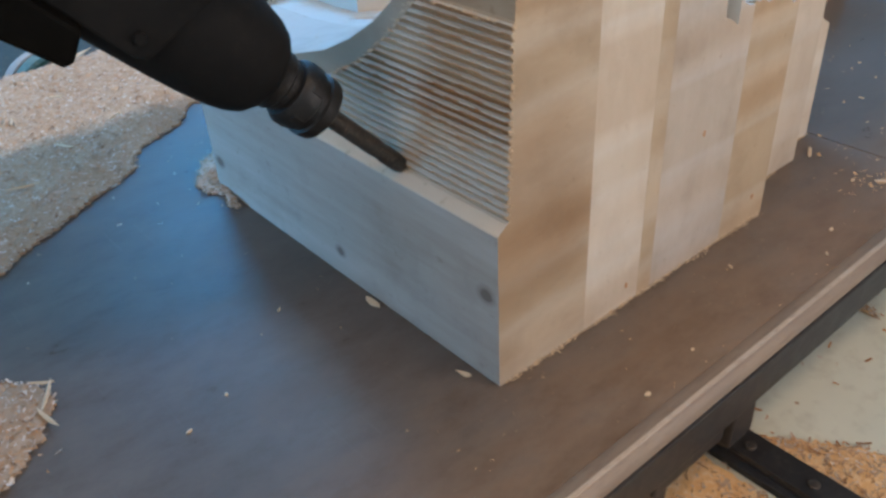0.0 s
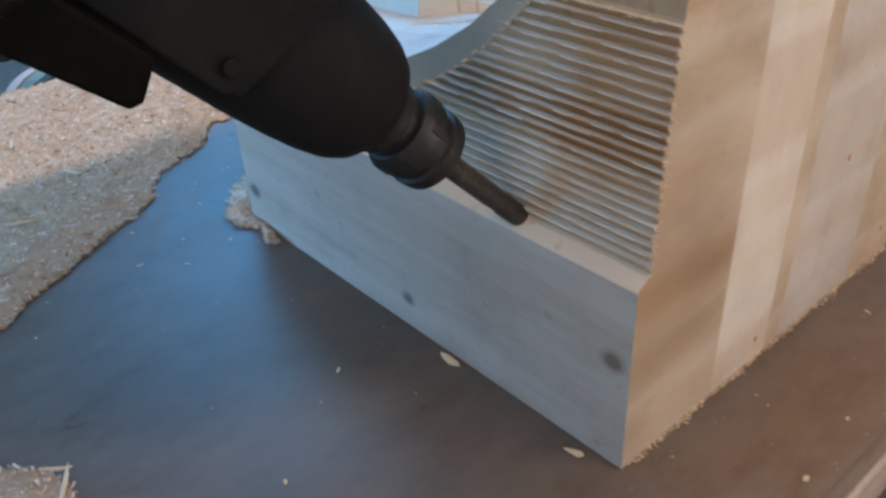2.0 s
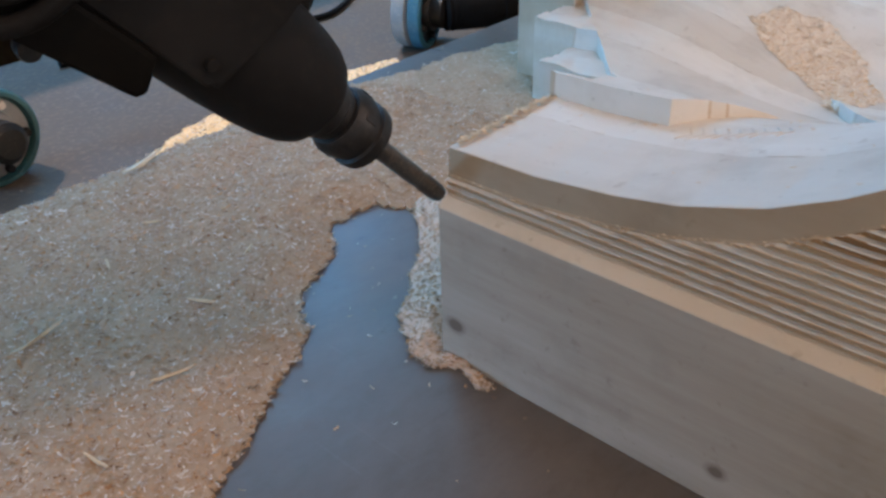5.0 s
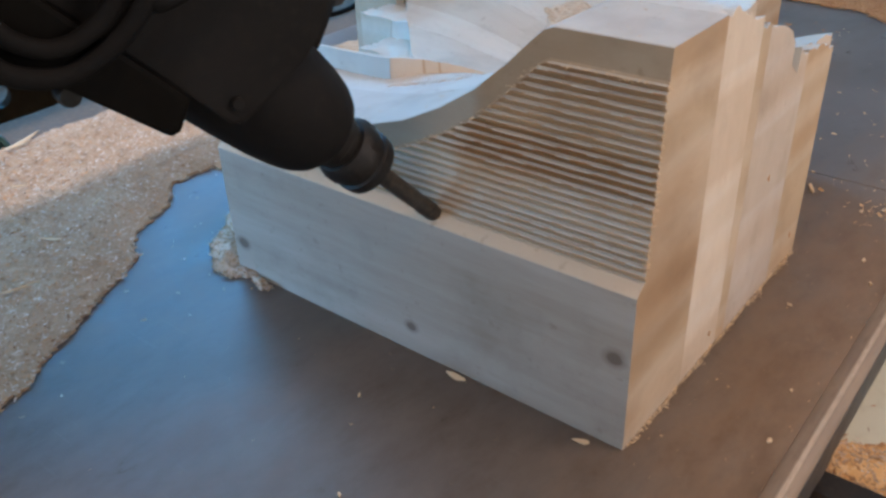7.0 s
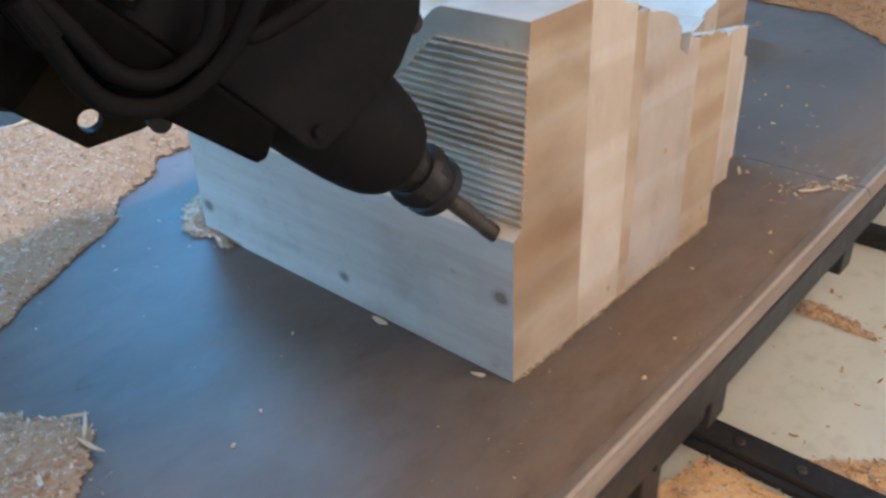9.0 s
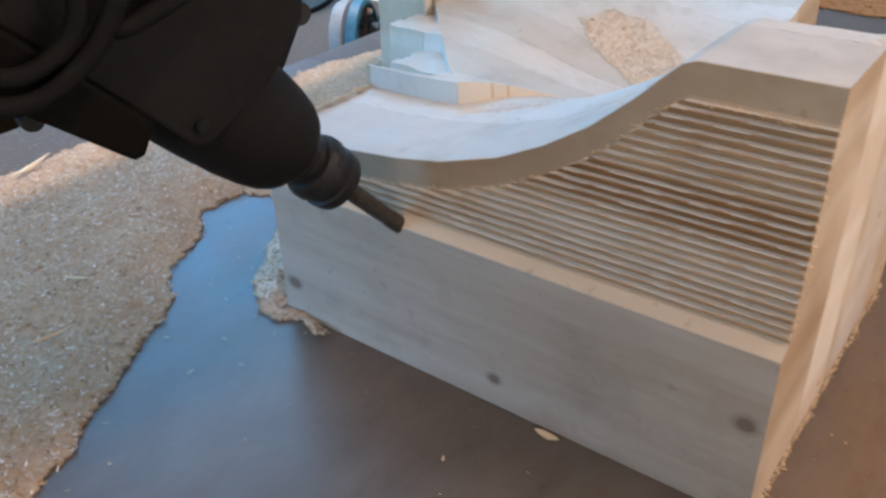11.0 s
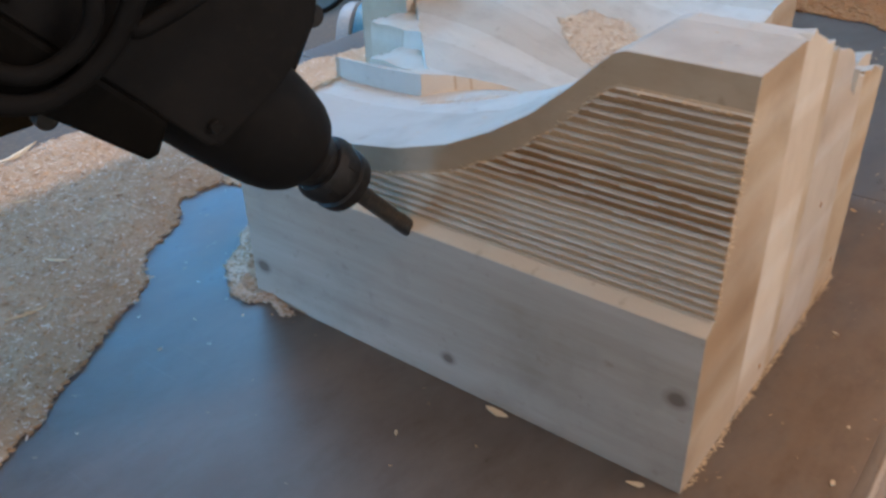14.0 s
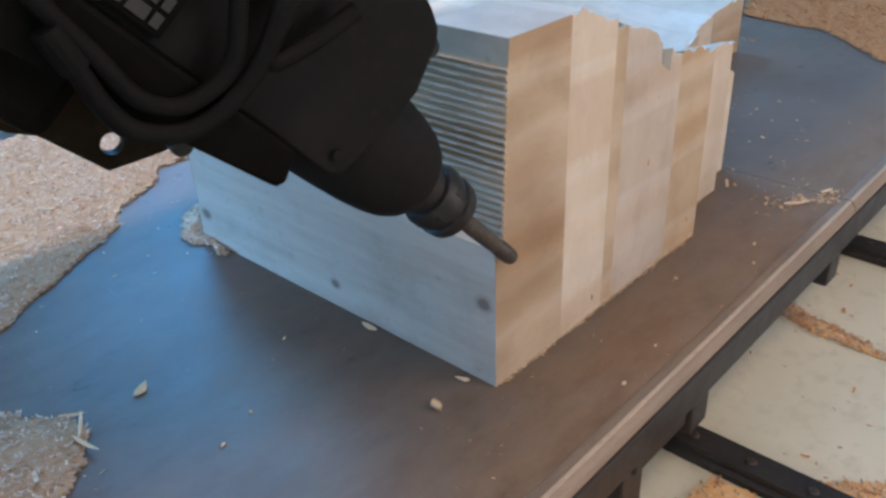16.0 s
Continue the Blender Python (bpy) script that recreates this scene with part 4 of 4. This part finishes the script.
def milling_head():
    root = empty("milling_head", Matrix.Translation((TIP.x, TIP.y, 0.187)))
    M = Matrix((QQ, NN, AX)).transposed().to_4x4()

    def at(s, p, n):
        return QQ * p + NN * n + AX * s
    # cutter with two ground flutes
    prof = [(0.0035, -0.004), (0.0075, -0.0015), (0.0088, 0.004), (0.0090, 0.024), (0.0082, 0.028), (0.0082, 0.034), (0.0088, 0.037), (0.0088, 0.118)]
    bm = lathe(prof, 28, M)
    part("cutter", bm, M_CUTTER, root, "dusty steel shank cutter", True)
    nut = lathe([(0.012, 0.106), (0.024, 0.1065), (0.0290, 0.110), (0.0298, 0.116), (0.0298, 0.121), (0.0270, 0.1225), (0.0270, 0.1275), (0.0296, 0.1295), (0.0296, 0.143), (0.0260, 0.149), (0.023, 0.150)], 44, M)
    nut = part("collet_nut", nut, M_NUT, root, "blackened steel collet nut", True)
    for k in range(6):
        a = k * math.pi / 3
        bm = prism([(-0.003, 0.1295), (0.003, 0.1295), (0.003, 0.142), (-0.003, 0.142)], 0.0288, 0.0304, lambda u, s, w, a=a: M @ Vector((w * math.cos(a) - u * math.sin(a), w * math.sin(a) + u * math.cos(a), s)), 0.0006)
        part("wrench_land", bm, M_NUT, nut)
    part("spindle_nose", lathe([(0.0215, 0.148), (0.0235, 0.151), (0.0235, 0.157), (0.0265, 0.160), (0.0275, 0.174), (0.032, 0.180)], 40, M), M_NUT, root, smooth=True)
    M2 = Matrix.Translation(QQ * -0.0008) @ M
    part("nose_housing", lathe([(0.024, 0.170), (0.033, 0.1728), (0.0400, 0.180), (0.0445, 0.190), (0.0480, 0.206), (0.0505, 0.228), (0.0525, 0.262), (0.054, 0.32), (0.054, 0.46)], 56, M2), M_HEAD, root, smooth=True)
    flange = part("flange_plate", prism([(0.236, -0.034), (0.228, 0.03), (0.226, 0.052), (0.238, 0.09), (0.246, 0.099), (0.262, 0.103), (0.30, 0.112), (0.62, 0.20), (0.62, -0.03)], -0.006, 0.062, at, 0.004), M_HEAD, root)
    for s, p in ((0.292, -0.022), (0.36, 0.10)):
        Mb = Matrix.Translation(at(s, p, -0.060)) @ Matrix((QQ, AX, NN)).transposed().to_4x4()
        part("bolt", lathe([(0.004, 0), (0.0048, 0.001), (0.0048, 0.0045)], 18, Mb), M_HEAD, flange, smooth=True)
    Mb = Matrix.Translation(at(0.2405, 0.092, 0.016)) @ Matrix((QQ, AX, NN)).transposed().to_4x4()
    part("bolt", lathe([(0.009, -0.02), (0.010, -0.018), (0.010, 0.018), (0.009, 0.02)], 20, Mb), M_NUT, flange, smooth=True)
    part("guide_rib", prism([(0.285, -0.036), (0.277, -0.028), (0.50, -0.026), (0.50, -0.036)], -0.056, -0.046, at, 0.002), M_HEAD, root)
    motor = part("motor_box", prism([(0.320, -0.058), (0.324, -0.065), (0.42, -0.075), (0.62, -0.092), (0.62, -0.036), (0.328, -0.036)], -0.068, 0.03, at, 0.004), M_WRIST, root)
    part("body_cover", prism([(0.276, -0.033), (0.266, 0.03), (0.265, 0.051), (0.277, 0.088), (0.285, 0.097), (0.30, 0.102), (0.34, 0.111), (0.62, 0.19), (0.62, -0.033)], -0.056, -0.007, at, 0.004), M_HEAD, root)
    Mb = Matrix.Translation(at(0.372, -0.080, -0.012)) @ Matrix((QQ, AX, NN)).transposed().to_4x4()
    part("bolt", lathe([(0.007, -0.008), (0.008, -0.006), (0.008, 0.006), (0.007, 0.008)], 18, Mb), M_NUT, motor, smooth=True)
    # bracket plate on the far side, with a drilled hole
    bm = bmesh.new()
    outline = [(0.345, -0.078), (0.356, -0.097), (0.380, -0.128), (0.435, -0.131), (0.452, -0.139), (0.66, -0.168), (0.66, -0.060), (0.346, -0.060)]
    hole = [(0.390 + 0.0085 * math.cos(2 * math.pi * k / 20), -0.110 + 0.0085 * math.sin(2 * math.pi * k / 20)) for k in range(20)]
    for w in (0.031, 0.041):
        loops = []
        for pts in (outline, hole):
            vs = [bm.verts.new(at(u, v, w)) for u, v in pts]
            loops.append([bm.edges.new((vs[i], vs[(i + 1) % len(vs)])) for i in range(len(vs))])
        bmesh.ops.triangle_fill(bm, edges=loops[0] + loops[1], use_beauty=True)
    bm.verts.ensure_lookup_table()
    n1, n2 = len(outline), len(hole)
    for base, n in ((0, n1), (n1, n2)):
        for i in range(n):
            a, b = base + i, base + (i + 1) % n
            bm.faces.new((bm.verts[a], bm.verts[b], bm.verts[b + n1 + n2], bm.verts[a + n1 + n2]))
    part("bracket_plate", bm, M_BRACKET, root, "dark ochre bracket plate with a drilled hole")
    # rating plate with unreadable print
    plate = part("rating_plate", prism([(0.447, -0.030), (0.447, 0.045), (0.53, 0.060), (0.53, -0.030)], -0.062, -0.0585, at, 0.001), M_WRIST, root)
    rnd = random.Random(8)
    for r in range(6):
        s = 0.452
        while s < 0.52:
            l = rnd.uniform(0.004, 0.014)
            p0 = -0.026 + 0.0118 * r
            part("printed_bar", prism([(s, p0), (s, p0 + 0.0085), (s + l, p0 + 0.0085), (s + l, p0)], -0.0632, -0.0621, at, 0), M_PLATE, plate)
            s += l + 0.003
    # cables
    for pts, r in (([(0.50, -0.062), (0.478, -0.070), (0.452, -0.080), (0.428, -0.080), (0.402, -0.060), (0.392, -0.02), (0.400, 0.02), (0.43, 0.07), (0.50, 0.10)], 0.0068),
                   ([(0.52, -0.05), (0.475, -0.058), (0.44, -0.064), (0.415, -0.050), (0.408, -0.015), (0.43, 0.02), (0.46, 0.07)], 0.006),
                   ([(0.36, 0.06), (0.375, 0.02), (0.39, 0.0), (0.40, 0.04), (0.385, 0.09), (0.42, 0.13)], 0.0065)):
        cable = part("cable", tube([at(s, p, -0.074) for s, p in pts], r), M_RUBBER, root, smooth=True)
    part("cable_gland", tube([at(0.505, -0.060, -0.074), at(0.480, -0.069, -0.074)], 0.0092, 14), M_RUBBER, root)
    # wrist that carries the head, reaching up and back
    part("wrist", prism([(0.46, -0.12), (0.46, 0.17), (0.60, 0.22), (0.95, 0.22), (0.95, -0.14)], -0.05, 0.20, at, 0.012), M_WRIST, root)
    # arm beyond the view, added to keep overhead light off the sawdust
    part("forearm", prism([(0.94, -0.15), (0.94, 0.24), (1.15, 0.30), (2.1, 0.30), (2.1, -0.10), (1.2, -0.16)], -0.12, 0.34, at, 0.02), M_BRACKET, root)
    tagged(root, "black milling spindle head with nut, cutter, cables and bracket", "milling spindle")
    return root


HEAD = milling_head()


def unseen_robot_column():
    """The pedestal and shoulder that carry the arm, standing beside the table. Added out of view, sized to shade the
    front board from the west window.
    """
    root = empty("unseen_robot_column", pose(-1.3, 1.42, FLOOR))
    part("base_plate", lathe([(0.60, 0.0), (0.60, 0.035), (0.585, 0.045)], 48), M_BLACK, root)
    part("pedestal", lathe([(0.46, 0.045), (0.44, 0.08), (0.43, 0.55), (0.47, 0.60)], 48), M_BRACKET, root, smooth=True)
    part("turret", lathe([(0.50, 0.605), (0.52, 0.64), (0.52, 1.30), (0.48, 1.42), (0.30, 1.50)], 48), M_BRACKET, root, smooth=True)
    part("shoulder", tube([(0.0, 0.0, 1.45), (-0.05, -0.15, 1.75), (0.0, -0.35, 2.0), (0.22, -0.47, 2.02)], 0.24, 28), M_BRACKET, root, smooth=True)
    tagged(root, "unseen dark ochre robot column, added to carry the arm and shade the front board", "robot")


unseen_robot_column()


# ---- beyond the table ----
def hose_coupling(x, y, z, r, turn, ring, label):
    """A flanged ring on a grey drum, with a hub, lying on its side on the floor."""
    root = empty("hose_coupling", pose(x, y, z, 0, 0, turn))
    L = pose(0, 0, 0, 0, 90, 0)
    part("drum", lathe([(r * 0.90, -0.07), (r * 0.97, -0.055), (r * 0.98, -0.03), (r * 0.9, -0.022)], 44, L), M_GREY, root, smooth=True)
    part("ring", lathe([(r * 0.90, -0.021), (r, -0.016), (r, 0.014), (r * 0.94, 0.02), (r * 0.86, 0.02), (r * 0.84, 0.0)], 44, L), ring, root, smooth=True)
    part("face_plate", lathe([(r * 0.83, -0.01), (r * 0.80, 0.008), (r * 0.55, 0.010), (r * 0.5, 0.03), (r * 0.2, 0.032)], 40, L), M_GREY if ring is M_TEAL else M_NUT, root, smooth=True)
    part("hub", lathe([(r * 0.42, 0.03), (r * 0.42, 0.06), (r * 0.3, 0.07)], 28, L), M_NUT, root, smooth=True)
    for k in range(5):
        a = 1.1 + k * 2 * math.pi / 5
        part("knob", lathe([(0.008, 0.008), (0.011, 0.014), (0.008, 0.024)], 12, Matrix.Translation((0, r * 0.68 * math.cos(a), r * 0.68 * math.sin(a))) @ L), M_FLAKE if k == 0 else M_NUT, root, smooth=True)
    return tagged(root, label, "hose coupling")


hose_coupling(1.69, 1.91, FLOOR + 0.108, 0.106, -66, M_CYAN, "dusty grey drum coupling with a bright cyan ring, on the floor")
hose_coupling(0.48, 2.02, FLOOR + 0.108, 0.106, -78, M_TEAL, "dusty grey drum coupling with a dark teal ring, on the floor")


def hose():
    """A ribbed hose: a smooth bore with raised rings along it."""
    P = [Vector((1.715, 1.85, FLOOR + 0.115)), Vector((1.84, 1.775, FLOOR + 0.11)), Vector((2.0, 1.76, FLOOR + 0.11)), Vector((2.3, 1.80, FLOOR + 0.075)), Vector((3.2, 1.9, FLOOR + 0.07))]
    ob = part("suction_hose", tube(P, 0.055, 20), M_RUBBER, smooth=True)
    for k in range(26):
        a, b = P[0].lerp(P[1], min(1.0, k / 10)), P[1].lerp(P[2], max(0.0, (k - 10) / 15))
        c, way = (a, P[1] - P[0]) if k < 10 else (b, P[2] - P[1])
        ring = lathe([(0.056, -0.003), (0.0585, -0.0015), (0.0585, 0.0015), (0.056, 0.003)], 24, Matrix.Translation(c) @ way.to_track_quat("Z", "Y").to_matrix().to_4x4())
        part("rib", ring, M_RUBBER, ob, smooth=True)
    tagged(ob, "thick ribbed black suction hose lying on the floor", "hose")


hose()
for k, pts in enumerate(([(1.2, 2.5), (1.5, 2.35), (1.75, 2.6), (2.1, 2.5), (2.6, 2.8)], [(0.9, 2.6), (1.4, 2.55), (1.7, 2.35), (2.2, 2.7)], [(0.7, 2.9), (1.3, 2.7), (1.8, 2.8), (2.3, 3.1)])):
    ob = part("floor_cable", tube([(x, y, FLOOR + 0.011 + 0.006 * k) for x, y in pts], 0.010), M_RUBBER, smooth=True)
    tagged(ob, "black cable trailing on the dusty floor", "cable", "cables on the floor")
part_c = empty("grey_cabinet")
part("cabinet_body", box(2.45, 3.3, 2.35, 2.9, FLOOR + 0.05, 1.1, 0.006), M_CABINET, part_c)
part("door", box(2.437, 2.449, 2.36, 2.89, FLOOR + 0.08, 1.08, 0.003), M_CABINET, part_c)
part("plinth", box(2.48, 3.27, 2.38, 2.87, FLOOR, FLOOR + 0.05, 0.003), M_BLACK, part_c)
tagged(part_c, "plain grey-green sheet-metal cabinet standing on the floor", "cabinet")


# ---- all that moves ----
# where the cutter stands along the table, in seconds and metres
CUT = [(0.0, 0.587), (0.5, 0.502), (0.8, 0.452), (1.0, 0.435), (1.2, 0.434), (1.5, 0.478), (2.0, 0.564), (2.5, 0.651), (3.0, 0.739), (3.5, 0.824), (4.0, 0.912), (4.5, 0.997), (4.65, 1.014), (4.85, 1.018),
       (5.05, 1.006), (5.2, 0.987), (5.5, 0.934), (6.0, 0.847), (6.5, 0.76), (7.0, 0.671), (7.5, 0.583), (8.0, 0.503), (8.4, 0.436), (8.6, 0.421), (8.8, 0.432), (9.0, 0.47), (9.5, 0.558), (10.0, 0.646),
       (10.5, 0.733), (11.0, 0.821), (11.5, 0.908), (12.0, 0.994), (12.2, 1.023), (12.35, 1.028), (12.5, 1.017), (13.0, 0.931), (13.5, 0.849), (14.0, 0.755), (14.5, 0.666), (15.0, 0.58), (15.5, 0.494), (16.0, 0.43)]
DEPTH = [(0.0, 0.187), (0.9, 0.187), (1.2, 0.181), (8.4, 0.181), (8.8, 0.168), (16.0, 0.167)]


def motions():
    walk(THROWN, [(t, pose(0.50, 0.60 + TIP.y - c, rim(0.60) + 0.001)) for t, c in CUT if t < 9.2]
         + [(9.25, pose(0.36, 0.70 + TIP.y - 0.52, 0.34, 40, 60, 20)), (9.5, pose(0.163, 0.748 + TIP.y - 0.558, 0.001, 0, 0, 35))]
         + [(t, pose(0.163, 0.748 + TIP.y - c, 0.001, 0, 0, 35)) for t, c in CUT if t > 9.5])
    walk(FALLING, [(t, pose(0.90, 0.56 + TIP.y - c, crown(0.90, 0.56) + 0.002)) for t, c in CUT if t < 15.2]
         + [(15.5, pose(0.90, 0.766, crown(0.90, 0.56) + 0.002)), (15.6, pose(0.66, 0.76, 0.44, 15, 10, 10)), (15.7, pose(0.42, 0.70, 0.27, 30, 30, 20)), (15.8, pose(0.358, 0.66, 0.06, 50, 50, 30)),
            (15.9, pose(0.351, 0.705, 0.05, 40, 30, 45)), (16.0, pose(0.353, 0.739, 0.004, 25, 10, 60))])
    for ob in MOVING:
        x, y, z, a = ob["at"] if "at" in ob else (0, 0, 0, 0)
        walk(ob, [(t, pose(x, y + TIP.y - c, z, 0, 0, a)) for t, c in CUT])
    walk(HEAD, [(t, pose(TIP.x, TIP.y, z)) for t, z in DEPTH])


motions()
